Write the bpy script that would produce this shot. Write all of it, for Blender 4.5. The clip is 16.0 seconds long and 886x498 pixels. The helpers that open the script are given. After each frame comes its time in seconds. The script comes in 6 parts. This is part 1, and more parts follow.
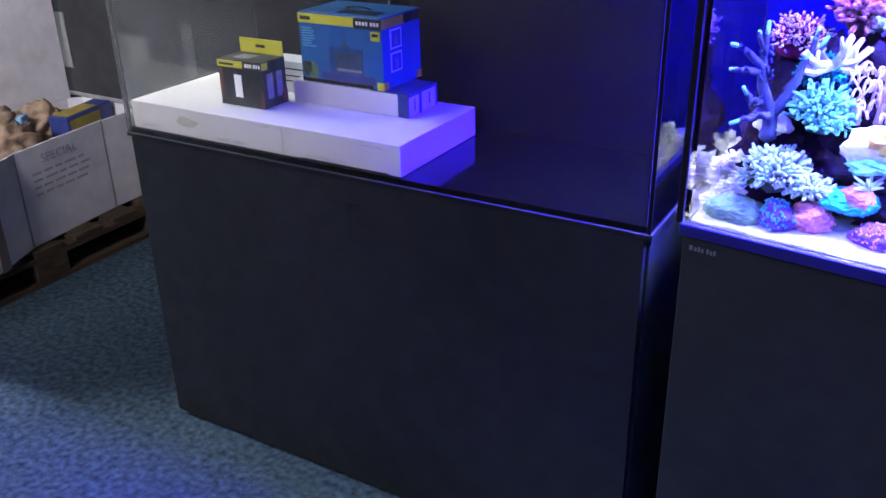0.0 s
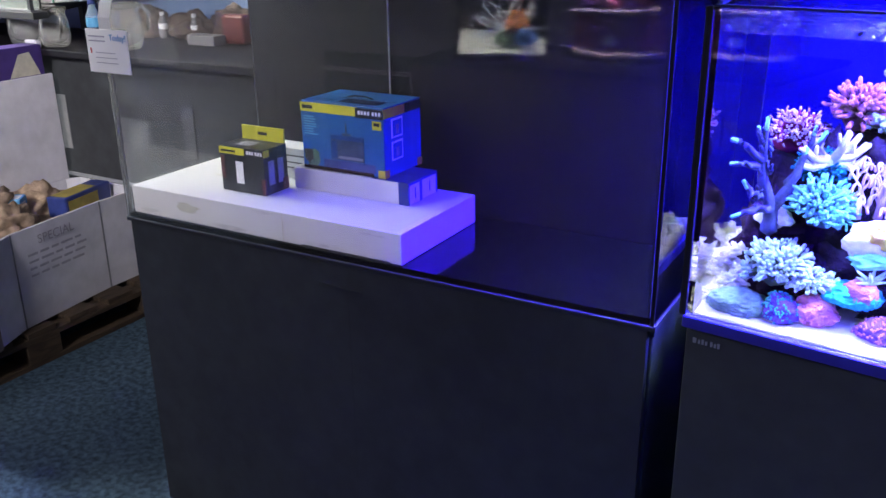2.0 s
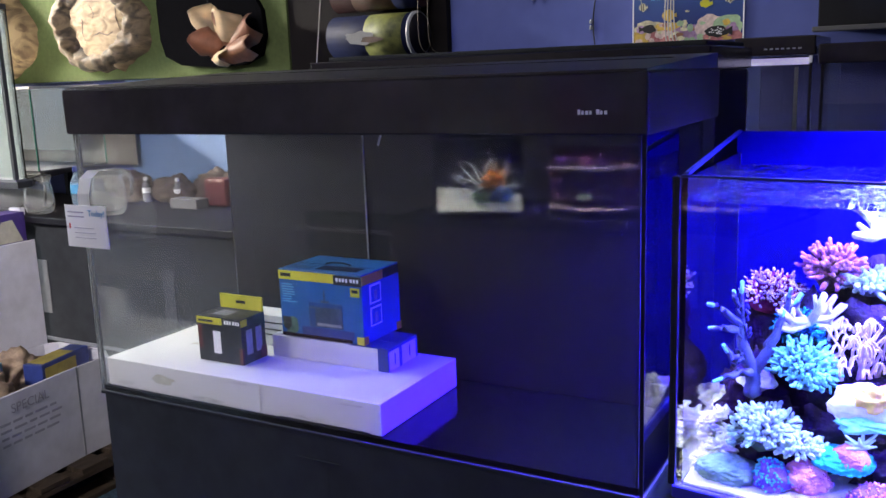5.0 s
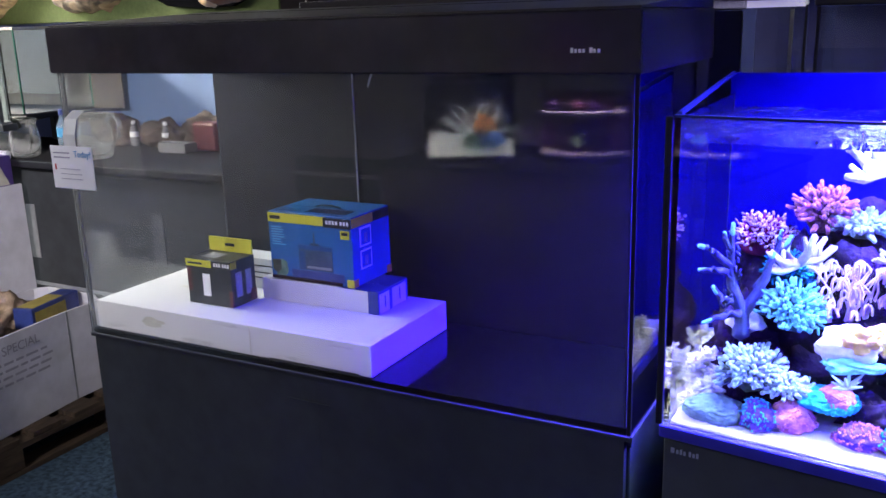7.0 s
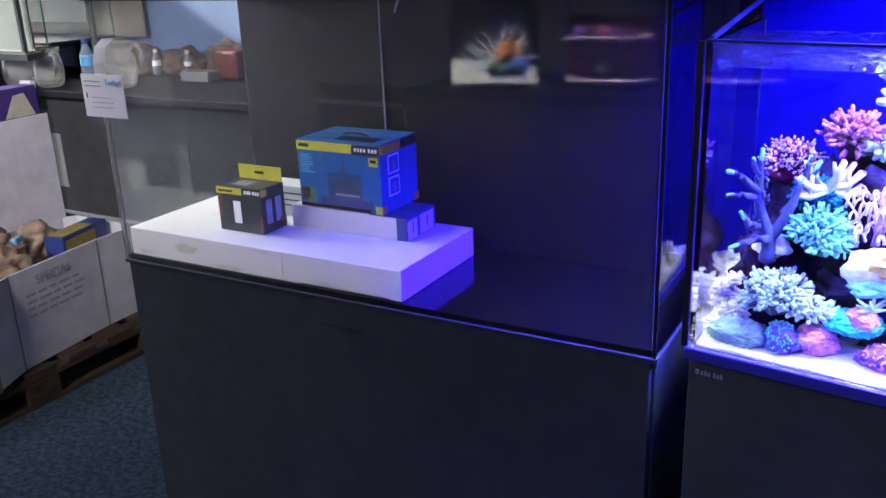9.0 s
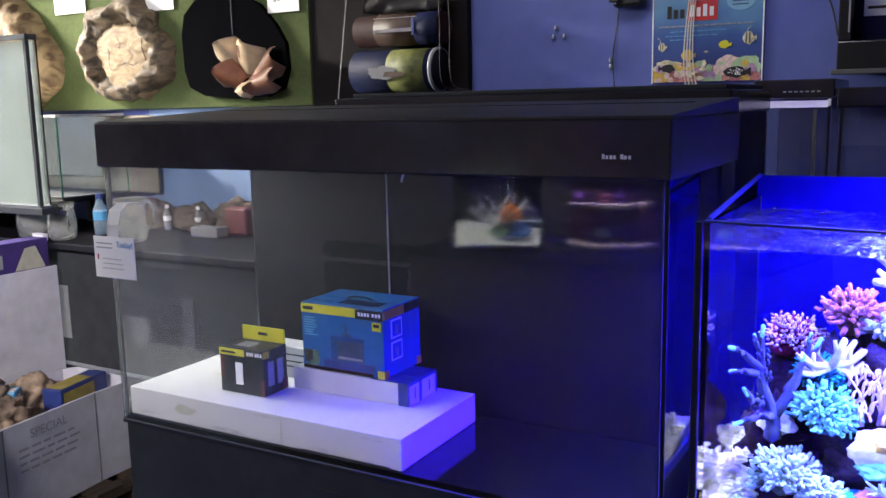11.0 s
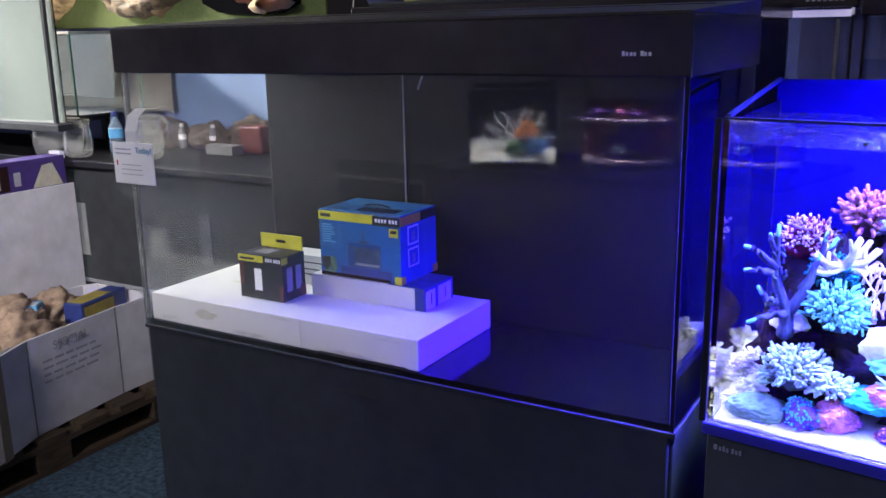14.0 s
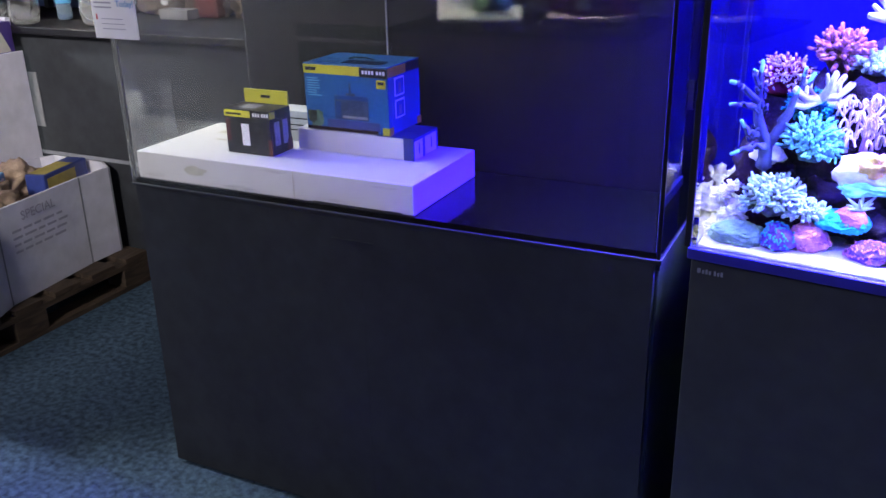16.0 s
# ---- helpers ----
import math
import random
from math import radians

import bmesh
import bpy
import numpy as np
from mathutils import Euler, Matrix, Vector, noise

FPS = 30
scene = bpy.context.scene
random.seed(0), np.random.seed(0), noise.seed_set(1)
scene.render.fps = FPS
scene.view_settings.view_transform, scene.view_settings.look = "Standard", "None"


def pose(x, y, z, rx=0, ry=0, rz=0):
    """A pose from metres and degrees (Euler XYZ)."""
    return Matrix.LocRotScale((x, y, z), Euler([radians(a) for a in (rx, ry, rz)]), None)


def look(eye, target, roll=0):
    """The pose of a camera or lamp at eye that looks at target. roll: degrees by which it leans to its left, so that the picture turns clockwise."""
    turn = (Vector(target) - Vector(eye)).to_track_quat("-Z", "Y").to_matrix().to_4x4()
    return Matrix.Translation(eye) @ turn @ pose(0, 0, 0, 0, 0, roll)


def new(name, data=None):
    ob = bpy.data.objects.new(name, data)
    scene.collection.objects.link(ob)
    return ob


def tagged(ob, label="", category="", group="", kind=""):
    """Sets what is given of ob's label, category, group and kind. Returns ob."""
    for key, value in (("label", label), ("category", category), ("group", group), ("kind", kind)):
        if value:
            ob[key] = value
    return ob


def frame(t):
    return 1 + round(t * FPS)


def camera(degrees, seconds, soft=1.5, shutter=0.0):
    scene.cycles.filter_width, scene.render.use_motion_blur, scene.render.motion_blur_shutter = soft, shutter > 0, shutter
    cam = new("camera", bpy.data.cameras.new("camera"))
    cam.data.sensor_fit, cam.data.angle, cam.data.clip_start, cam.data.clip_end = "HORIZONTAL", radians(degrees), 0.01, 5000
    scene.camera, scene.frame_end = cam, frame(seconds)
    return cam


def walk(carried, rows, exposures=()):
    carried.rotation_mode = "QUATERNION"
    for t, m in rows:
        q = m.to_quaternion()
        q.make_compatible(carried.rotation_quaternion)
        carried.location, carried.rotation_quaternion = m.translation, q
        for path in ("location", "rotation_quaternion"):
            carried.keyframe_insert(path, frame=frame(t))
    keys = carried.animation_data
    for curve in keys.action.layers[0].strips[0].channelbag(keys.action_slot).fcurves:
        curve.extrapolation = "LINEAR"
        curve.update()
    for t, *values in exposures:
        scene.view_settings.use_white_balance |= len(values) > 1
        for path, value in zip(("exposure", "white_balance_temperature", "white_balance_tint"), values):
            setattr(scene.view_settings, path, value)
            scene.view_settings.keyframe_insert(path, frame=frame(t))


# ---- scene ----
cam = camera(53.2, 16.0)
PATH = [
    (0, (-0.039, 0.004, 1.491), (-0.968, 1.558, 0.64), -1.2),
    (0.5, (-0.045, 0.001, 1.501), (-0.967, 1.584, 0.697), -0.9),
    (1, (-0.055, -0.002, 1.505), (-0.988, 1.602, 0.759), -0.8),
    (1.5, (-0.057, 0.005, 1.514), (-1.003, 1.617, 0.801), -0.9),
    (2, (-0.062, 0.011, 1.514), (-1.007, 1.631, 0.819), -0.7),
    (2.5, (-0.07, 0.015, 1.532), (-1.02, 1.665, 0.92), -1.2),
    (3, (-0.068, 0.025, 1.554), (-1.01, 1.712, 1.036), -1.2),
    (3.5, (-0.059, 0.028, 1.567), (-1.016, 1.732, 1.143), -1.6),
    (3.7, (-0.061, 0.031, 1.57), (-1.023, 1.741, 1.179), -1.8),
    (5.8, (-0.061, 0.043, 1.55), (-1.015, 1.758, 1.164), -2.0),
    (6, (-0.068, 0.039, 1.555), (-1.013, 1.749, 1.126), -2.0),
    (6.5, (-0.068, 0.044, 1.546), (-1.034, 1.725, 1.053), -2.1),
    (7, (-0.063, 0.048, 1.541), (-0.991, 1.748, 1.042), -1.7),
    (7.5, (-0.061, 0.037, 1.539), (-0.952, 1.751, 1.02), -2.3),
    (8, (-0.075, 0.019, 1.532), (-0.986, 1.694, 0.928), -2.2),
    (8.2, (-0.07, 0.018, 1.535), (-0.992, 1.666, 0.875), -2.2),
    (10.3, (-0.07, 0.009, 1.556), (-1.053, 1.683, 1.073), -1.4),
    (10.5, (-0.07, 0.013, 1.564), (-1.051, 1.704, 1.145), -1.0),
    (11, (-0.069, 0.013, 1.582), (-1.051, 1.725, 1.257), -1.2),
    (11.5, (-0.071, 0.013, 1.586), (-1.064, 1.728, 1.311), -1.3),
    (12, (-0.079, 0.025, 1.591), (-1.102, 1.728, 1.365), -1.4),
    (12.5, (-0.082, 0.025, 1.577), (-1.104, 1.726, 1.326), -1.2),
    (13, (-0.078, 0.02, 1.556), (-1.085, 1.717, 1.23), -1.1),
    (13.5, (-0.07, 0.009, 1.542), (-1.071, 1.69, 1.129), -1.1),
    (14, (-0.067, -0.013, 1.527), (-1.06, 1.658, 1.054), -1.1),
    (14.5, (-0.082, -0.05, 1.517), (-1.037, 1.628, 0.995), -1.2),
    (15, (-0.105, -0.111, 1.506), (-0.993, 1.577, 0.906), -1.4),
    (15.5, (-0.126, -0.14, 1.489), (-0.945, 1.541, 0.78), -1.4),
    (16, (-0.13, -0.151, 1.484), (-0.962, 1.513, 0.749), -1.3),
]
walk(cam, [(t, look(eye, target, roll)) for t, eye, target, roll in PATH])

# ---- light ----
world = bpy.data.worlds.new("world")
scene.world = world
world.use_nodes = True
world.node_tree.nodes["Background"].inputs["Color"].default_value = (0.6, 0.7, 1.0, 1)
world.node_tree.nodes["Background"].inputs["Strength"].default_value = 0.02


def area_lamp(name, eye, target, size, size_y, watts, color, spread=180):
    d = bpy.data.lights.new(name, "AREA")
    d.shape, d.size, d.size_y, d.energy, d.color = "RECTANGLE", size, size_y, watts, color
    d.spread = radians(spread)
    ob = new(name, d)
    ob.matrix_world = look(eye, target)
    return ob


# reef lights over the lit aquarium, a ceiling tube, added unseen fills, a window, hood lamps of the small tanks
area_lamp("reef_lamp_blue", (0.05, 1.62, 1.61), (0.05, 1.62, 0.9), 0.4, 0.2, 152, (0.030, 0.003, 1.0), 138)
area_lamp("reef_lamp_white", (0.20, 1.50, 2.62), (0.10, 1.54, 0.9), 0.36, 0.2, 16, (0.60, 0.90, 0.95), 52)
area_lamp("reef_lamp_led", (0.14, 1.60, 1.64), (0.10, 1.60, 0.9), 0.30, 0.04, 7.0, (0.80, 1.0, 0.92), 86)
area_lamp("tube_light_counter", (-5.6, 2.0, 2.75), (-3.6, 2.75, 1.6), 0.6, 0.2, 46, (1.0, 0.92, 0.8), 56)
# unseen spot added to lift the bin, kept off the carpet by its spread
area_lamp("track_spot_left", (-1.6, -1.6, 2.7), (-3.9, 2.6, 1.1), 0.5, 0.3, 19, (1.0, 0.95, 0.94), 52)
# unseen fill added to brighten the back wall
area_lamp("wall_washer", (-1.3, 1.9, 2.84), (-1.3, 3.0, 1.7), 1.6, 0.2, 4.2, (1.0, 0.95, 0.97), 92)
# unseen stand-in for light from the west; lets the bin shade the carpet
area_lamp("tube_light_west", (-6.0, 1.05, 2.62), (-2.4, 1.0, 0.2), 0.5, 0.25, 50, (0.86, 0.94, 1.0), 84)
area_lamp("window_daylight", (-6.36, 1.07, 1.45), (-2.0, 1.2, 0.4), 0.85, 1.3, 5, (0.93, 0.97, 1.0), 130)
# unseen fill added over the aisle to lift the dark fronts
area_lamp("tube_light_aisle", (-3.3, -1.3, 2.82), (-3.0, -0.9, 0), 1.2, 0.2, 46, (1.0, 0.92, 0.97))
area_lamp("hood_lamp_light", (-1.45, 0.05, 1.415), (-1.45, 0.0, 1.0), 0.2, 0.12, 11.0, (0.95, 0.97, 1.0), 75)
area_lamp("bowl_lamp_light", (-1.08, 0.015, 1.40), (-1.08, 0.02, 1.0), 0.22, 0.08, 3.6, (0.9, 0.75, 1.0), 70)


# ---- materials ----
def material(name, color, rough=0.6, metal=0.0, vary=0.15, scale=30.0, bump=0.0, bump_scale=None, dark=None, spec=0.5):
    """Principled surface whose colour drifts at two scales, with fine relief."""
    m = bpy.data.materials.new(name)
    m.use_nodes = True
    nt = m.node_tree
    n, l = nt.nodes, nt.links
    b = n["Principled BSDF"]
    b.inputs["Roughness"].default_value = rough
    b.inputs["Metallic"].default_value = metal
    b.inputs["Specular IOR Level"].default_value = spec
    tc = n.new("ShaderNodeTexCoord")
    big, fine = n.new("ShaderNodeTexNoise"), n.new("ShaderNodeTexNoise")
    big.inputs["Scale"].default_value, fine.inputs["Scale"].default_value = scale * 0.12, scale
    fine.inputs["Detail"].default_value = 6
    for t in (big, fine):
        l.new(tc.outputs["Object"], t.inputs["Vector"])
    add = n.new("ShaderNodeMath")
    add.operation = "ADD"
    l.new(big.outputs["Fac"], add.inputs[0])
    l.new(fine.outputs["Fac"], add.inputs[1])
    ramp = n.new("ShaderNodeMapRange")
    ramp.inputs["From Min"].default_value, ramp.inputs["From Max"].default_value = 0.7, 1.3
    l.new(add.outputs[0], ramp.inputs["Value"])
    mix = n.new("ShaderNodeMix")
    mix.data_type = "RGBA"
    low = dark or tuple(c * (1 - vary) for c in color)
    high = tuple(min(1, c * (1 + vary * 0.6)) for c in color)
    mix.inputs["A"].default_value, mix.inputs["B"].default_value = (*low, 1), (*high, 1)
    l.new(ramp.outputs["Result"], mix.inputs["Factor"])
    l.new(mix.outputs["Result"], b.inputs["Base Color"])
    if bump:
        tex = n.new("ShaderNodeTexNoise")
        tex.inputs["Scale"].default_value, tex.inputs["Detail"].default_value = bump_scale or scale * 2, 5
        l.new(tc.outputs["Object"], tex.inputs["Vector"])
        bp = n.new("ShaderNodeBump")
        bp.inputs["Strength"].default_value, bp.inputs["Distance"].default_value = bump, 0.004
        l.new(tex.outputs["Fac"], bp.inputs["Height"])
        l.new(bp.outputs["Normal"], b.inputs["Normal"])
    return m


def glass_material(name, tint=(1, 1, 1), ior=1.5, rough=0.0, wave=0.0, milkiness=0.0):
    m = bpy.data.materials.new(name)
    m.use_nodes = True
    b = m.node_tree.nodes["Principled BSDF"]
    b.inputs["Base Color"].default_value = (*tint, 1)
    b.inputs["Roughness"].default_value = rough
    b.inputs["Transmission Weight"].default_value = 1.0 - milkiness
    b.inputs["IOR"].default_value = ior
    if wave:
        nt = m.node_tree
        tex, bp, tc = nt.nodes.new("ShaderNodeTexNoise"), nt.nodes.new("ShaderNodeBump"), nt.nodes.new("ShaderNodeTexCoord")
        tex.inputs["Scale"].default_value = 28
        nt.links.new(tc.outputs["Object"], tex.inputs["Vector"])
        bp.inputs["Strength"].default_value, bp.inputs["Distance"].default_value = wave, 0.08
        nt.links.new(tex.outputs["Fac"], bp.inputs["Height"])
        nt.links.new(bp.outputs["Normal"], b.inputs["Normal"])
    return m


def wood_material(name, light, dark, scale=6.0, stretch=(1, 1, 6)):
    m = bpy.data.materials.new(name)
    m.use_nodes = True
    nt = m.node_tree
    n, l = nt.nodes, nt.links
    b = n["Principled BSDF"]
    b.inputs["Roughness"].default_value = 0.75
    tc, mp, w = n.new("ShaderNodeTexCoord"), n.new("ShaderNodeMapping"), n.new("ShaderNodeTexNoise")
    mp.inputs["Scale"].default_value = stretch
    w.inputs["Scale"].default_value, w.inputs["Detail"].default_value, w.inputs["Distortion"].default_value = scale, 8, 1.2
    l.new(tc.outputs["Object"], mp.inputs["Vector"])
    l.new(mp.outputs["Vector"], w.inputs["Vector"])
    r = n.new("ShaderNodeValToRGB")
    r.color_ramp.elements[0].position, r.color_ramp.elements[0].color = 0.34, (*dark, 1)
    r.color_ramp.elements[1].position, r.color_ramp.elements[1].color = 0.6, (*light, 1)
    l.new(w.outputs["Fac"], r.inputs["Fac"])
    l.new(r.outputs["Color"], b.inputs["Base Color"])
    bp = n.new("ShaderNodeBump")
    bp.inputs["Strength"].default_value, bp.inputs["Distance"].default_value = 0.6, 0.01
    l.new(w.outputs["Fac"], bp.inputs["Height"])
    l.new(bp.outputs["Normal"], b.inputs["Normal"])
    return m


def glow_material(name, color, strength):
    m = bpy.data.materials.new(name)
    m.use_nodes = True
    b = m.node_tree.nodes["Principled BSDF"]
    b.inputs["Emission Color"].default_value = (*color, 1)
    b.inputs["Emission Strength"].default_value = strength
    return m


M_CARPET = material("blue_carpet", (0.082, 0.132, 0.19), 0.95, vary=0.75, scale=420, bump=1.0, bump_scale=420, spec=0.1)
M_WALL_BLUE = material("blue_wall_paint", (0.085, 0.112, 0.36), 0.6, vary=0.12, scale=14, bump=0.1)
M_WALL_WHITE = material("white_wall_paint", (0.7, 0.7, 0.68), 0.7, vary=0.08, scale=10)
M_WALL_DARK = material("grey_shop_wall", (0.22, 0.215, 0.23), 0.8, vary=0.2, scale=10)
M_CEILING = material("ceiling_paint", (0.5, 0.5, 0.5), 0.9, vary=0.05, scale=10)
M_GREEN = material("green_baize", (0.078, 0.102, 0.042), 0.95, vary=0.18, scale=60, bump=0.4, bump_scale=500, spec=0.1)
M_BLACK = material("black_laminate", (0.040, 0.043, 0.049), 0.6, vary=0.25, scale=18, bump=0.05, spec=0.15)
M_GLOSS = material("gloss_black_plastic", (0.02, 0.02, 0.022), 0.2, vary=0.2, scale=16, bump=0.02)
M_LID = material("dull_black_lid", (0.045, 0.041, 0.042), 0.5, vary=0.3, scale=10, bump=0.03, spec=0.25)
M_HOOD = material("black_hood_plastic", (0.030, 0.026, 0.030), 0.18, vary=0.3, scale=16, bump=0.01, spec=0.45)
M_FLOORPANE = material("black_glass_floor", (0.004, 0.004, 0.005), 0.1, vary=0.2, spec=0.3)
# small diffuse share brightens the clear jugs in place of rim glints
M_JUG = glass_material("brightened_glass", (0.97, 0.98, 0.97), 1.5, 0.0, milkiness=0.06)
M_BACKING = material("black_backing_film", (0.006, 0.005, 0.009), 0.6, vary=0.3, scale=9, spec=0.2)
M_GLASS = glass_material("clear_glass", (0.97, 0.99, 0.98))
M_HAZED = glass_material("hazed_glass", (0.97, 0.98, 0.98), milkiness=0.015)
# veiling glare put into the front pane as haze, thicker towards the left end
nt = M_HAZED.node_tree
tc, sep, mottle = nt.nodes.new("ShaderNodeTexCoord"), nt.nodes.new("ShaderNodeSeparateXYZ"), nt.nodes.new("ShaderNodeTexNoise")
mottle.inputs["Scale"].default_value, mottle.inputs["Detail"].default_value = 3.0, 4
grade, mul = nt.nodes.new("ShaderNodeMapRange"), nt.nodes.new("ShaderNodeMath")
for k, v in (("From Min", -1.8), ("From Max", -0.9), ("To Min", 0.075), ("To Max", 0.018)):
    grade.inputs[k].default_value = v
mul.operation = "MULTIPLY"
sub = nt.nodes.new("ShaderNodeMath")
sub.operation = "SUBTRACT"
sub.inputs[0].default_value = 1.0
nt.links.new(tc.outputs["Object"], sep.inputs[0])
nt.links.new(tc.outputs["Object"], mottle.inputs["Vector"])
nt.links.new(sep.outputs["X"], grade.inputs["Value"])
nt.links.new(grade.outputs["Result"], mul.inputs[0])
nt.links.new(mottle.outputs["Fac"], mul.inputs[1])
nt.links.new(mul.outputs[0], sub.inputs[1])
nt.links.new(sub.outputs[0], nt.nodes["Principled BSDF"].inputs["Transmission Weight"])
M_HAZED_SIDE = glass_material("hazed_side_glass", (0.97, 0.98, 0.98), milkiness=0.022)
M_GLASS_EDGE = material("green_glass_edge", (0.08, 0.3, 0.2), 0.15, vary=0.2)
# clear pane; the reef's blue light and dimmed view are put into its tint
M_BLUE_LIT = glass_material("blue_lit_side_glass", (0.30, 0.30, 0.55), 1.52, 0.0)
M_SLATE = material("slate_backing", (0.016, 0.017, 0.06), 0.6, vary=0.3, scale=9, spec=0.08)
M_FOAM = material("dull_blue_grey", (0.075, 0.08, 0.095), 0.8, vary=0.25)
# trim is black plastic; its blue is reef glow put into the colour
M_BASETRIM = material("black_plastic_blue_glow", (0.03, 0.025, 0.30), 0.3, vary=0.2)
M_SEAL = material("grey_silicone", (0.3, 0.3, 0.31), 0.4, vary=0.1)
M_DULL = material("dull_grey_trim", (0.11, 0.11, 0.115), 0.5, vary=0.15)
# white goods standing in shade; the shade is put into this grey
M_DIM = material("shaded_white", (0.2, 0.2, 0.21), 0.8, vary=0.15)
M_WATER = glass_material("rippled_water", (0.9, 0.95, 1.0), 1.33, 0.0, 1.0)
M_CARTON = material("white_cardboard", (0.62, 0.62, 0.62), 0.75, vary=0.07, scale=12, bump=0.06)
M_CARTON_OLD = material("scuffed_white_cardboard", (0.64, 0.63, 0.70), 0.8, vary=0.2, scale=14, bump=0.15)
M_SCUFF = material("rubbed_cardboard", (0.55, 0.545, 0.54), 0.85, vary=0.3, scale=60)
M_TAPE = material("brown_tape", (0.30, 0.24, 0.17), 0.5, vary=0.15)
M_STAIN = material("dirty_patch", (0.5, 0.48, 0.40), 0.8, vary=0.3)
M_BLUEBOX = material("blue_print", (0.010, 0.115, 0.33), 0.35, vary=0.15, scale=14)
M_BLUEDEEP = material("deep_blue_print", (0.006, 0.06, 0.20), 0.35, vary=0.3, scale=30)
M_BLUEPALE = material("pale_blue_print", (0.10, 0.35, 0.62), 0.4, vary=0.15)
M_YELLOW = material("yellow_print", (0.62, 0.58, 0.03), 0.4, vary=0.08)
M_YELLOW_DULL = material("dull_yellow_print", (0.40, 0.32, 0.06), 0.5, vary=0.35, scale=30)
M_INK = material("black_print", (0.012, 0.012, 0.014), 0.4, vary=0.2)
M_DEEPRED = material("dull_red_print", (0.12, 0.018, 0.018), 0.5, vary=0.3)
M_BUFF = material("brown_grey_backing", (0.17, 0.145, 0.12), 0.7, vary=0.45, scale=7)
M_RED = material("red_print", (0.5, 0.03, 0.03), 0.4, vary=0.15)
M_FAINT = material("faint_grey_print", (0.36, 0.35, 0.41), 0.6, vary=0.15)
M_ROLL_RED = material("dark_red_print", (0.026, 0.008, 0.008), 0.7, vary=0.5, spec=0.2)
M_CRUMPLED = material("smoky_plastic", (0.05, 0.047, 0.052), 0.55, vary=0.5, scale=20, spec=0.25)
M_ROLL_BLUE = material("dark_navy_print", (0.008, 0.012, 0.045), 0.6, vary=0.4, spec=0.15)
M_ROLL_LEAF = material("leafy_print", (0.055, 0.065, 0.028), 0.7, vary=0.7, scale=60)
M_GLARE = material("pale_glare_panel", (0.13, 0.145, 0.135), 0.3, vary=0.3, scale=5)
M_PANEL_BLACK = material("matt_black_panel", (0.013, 0.011, 0.012), 0.8, vary=0.3, scale=9, spec=0.1)
M_PALEBLUE = material("pale_blue_strip", (0.15, 0.235, 0.43), 0.6, vary=0.3, scale=6)
M_VELVET = material("black_velvet", (0.004, 0.004, 0.005), 1.0, vary=0.2, spec=0.0)
M_PICT = material("grey_blue_picture", (0.06, 0.10, 0.18), 0.4, vary=0.5, scale=50)
M_GREY = material("grey_print", (0.26, 0.27, 0.3), 0.45, vary=0.25, scale=40)
M_WHITE = material("white_print", (0.86, 0.86, 0.86), 0.5, vary=0.04)
POSTER_GOLD = material("golden_print", (0.62, 0.42, 0.08), 0.4, vary=0.4, scale=70)
M_CREAMY = material("creamy_print", (0.7, 0.66, 0.45), 0.4, vary=0.5, scale=90)
M_LILAC = material("lilac_print", (0.42, 0.26, 0.45), 0.4, vary=0.5, scale=80)
M_PALEBADGE = material("pale_sea_print", (0.20, 0.42, 0.58), 0.4, vary=0.2)
M_MINT = material("mint_print", (0.35, 0.5, 0.3), 0.5, vary=0.4, scale=60)
M_NAVY = material("navy_print", (0.03, 0.05, 0.22), 0.45, vary=0.3, scale=30)
M_PALLET = wood_material("pallet_wood", (0.070, 0.046, 0.030), (0.034, 0.022, 0.014), 5, (6, 1, 6))
M_DRIFT = wood_material("driftwood", (0.34, 0.25, 0.15), (0.08, 0.05, 0.03), 7, (1.5, 1, 1))
M_DRIFT_PALE = wood_material("pale_driftwood", (0.33, 0.24, 0.13), (0.09, 0.055, 0.03), 8, (2.5, 1, 1))
M_HEART = wood_material("cracked_pale_heartwood", (0.27, 0.195, 0.11), (0.13, 0.085, 0.045), 9, (1.2, 1, 2.8))
M_DRIFT_DARK = wood_material("weathered_bark", (0.155, 0.112, 0.068), (0.022, 0.015, 0.01), 11, (1, 1, 1.5))
M_SHELL = material("pink_shell", (0.34, 0.155, 0.095), 0.5, vary=0.45, scale=18, bump=0.4)
M_SHELL_PALE = material("cream_shell", (0.68, 0.54, 0.36), 0.5, vary=0.3, scale=22, bump=0.3)
M_STONE = material("brown_reef_stone", (0.40, 0.29, 0.21), 0.9, vary=0.5, scale=40, bump=0.8)
M_STONE_DARK = material("dark_brown_stone", (0.085, 0.06, 0.047), 0.9, vary=0.5, scale=40, bump=0.8)
M_CABLE = material("pale_cable", (0.55, 0.53, 0.48), 0.5, vary=0.1)
M_CABLE_OLD = material("yellowed_cable", (0.19, 0.165, 0.13), 0.7, vary=0.4)
M_CABLE_DARK = material("dark_cable", (0.02, 0.02, 0.022), 0.5, vary=0.1)
M_BOTTLE = glass_material("blue_plastic", (0.55, 0.72, 0.9), 1.35, 0.15, milkiness=0.25)
M_METAL = material("steel", (0.5, 0.5, 0.52), 0.3, 1.0, vary=0.1)
M_REEFBACK = material("blue_black_backing", (0.0015, 0.0008, 0.042), 0.9, vary=0.3, scale=8, spec=0.05)
M_SAND = material("white_sand", (0.8, 0.79, 0.68), 0.95, vary=0.25, scale=220, bump=0.8, bump_scale=500, spec=0.1)
M_ROCK = material("live_rock", (0.02, 0.01, 0.025), 0.95, vary=0.8, scale=60, bump=1.0, spec=0.1)
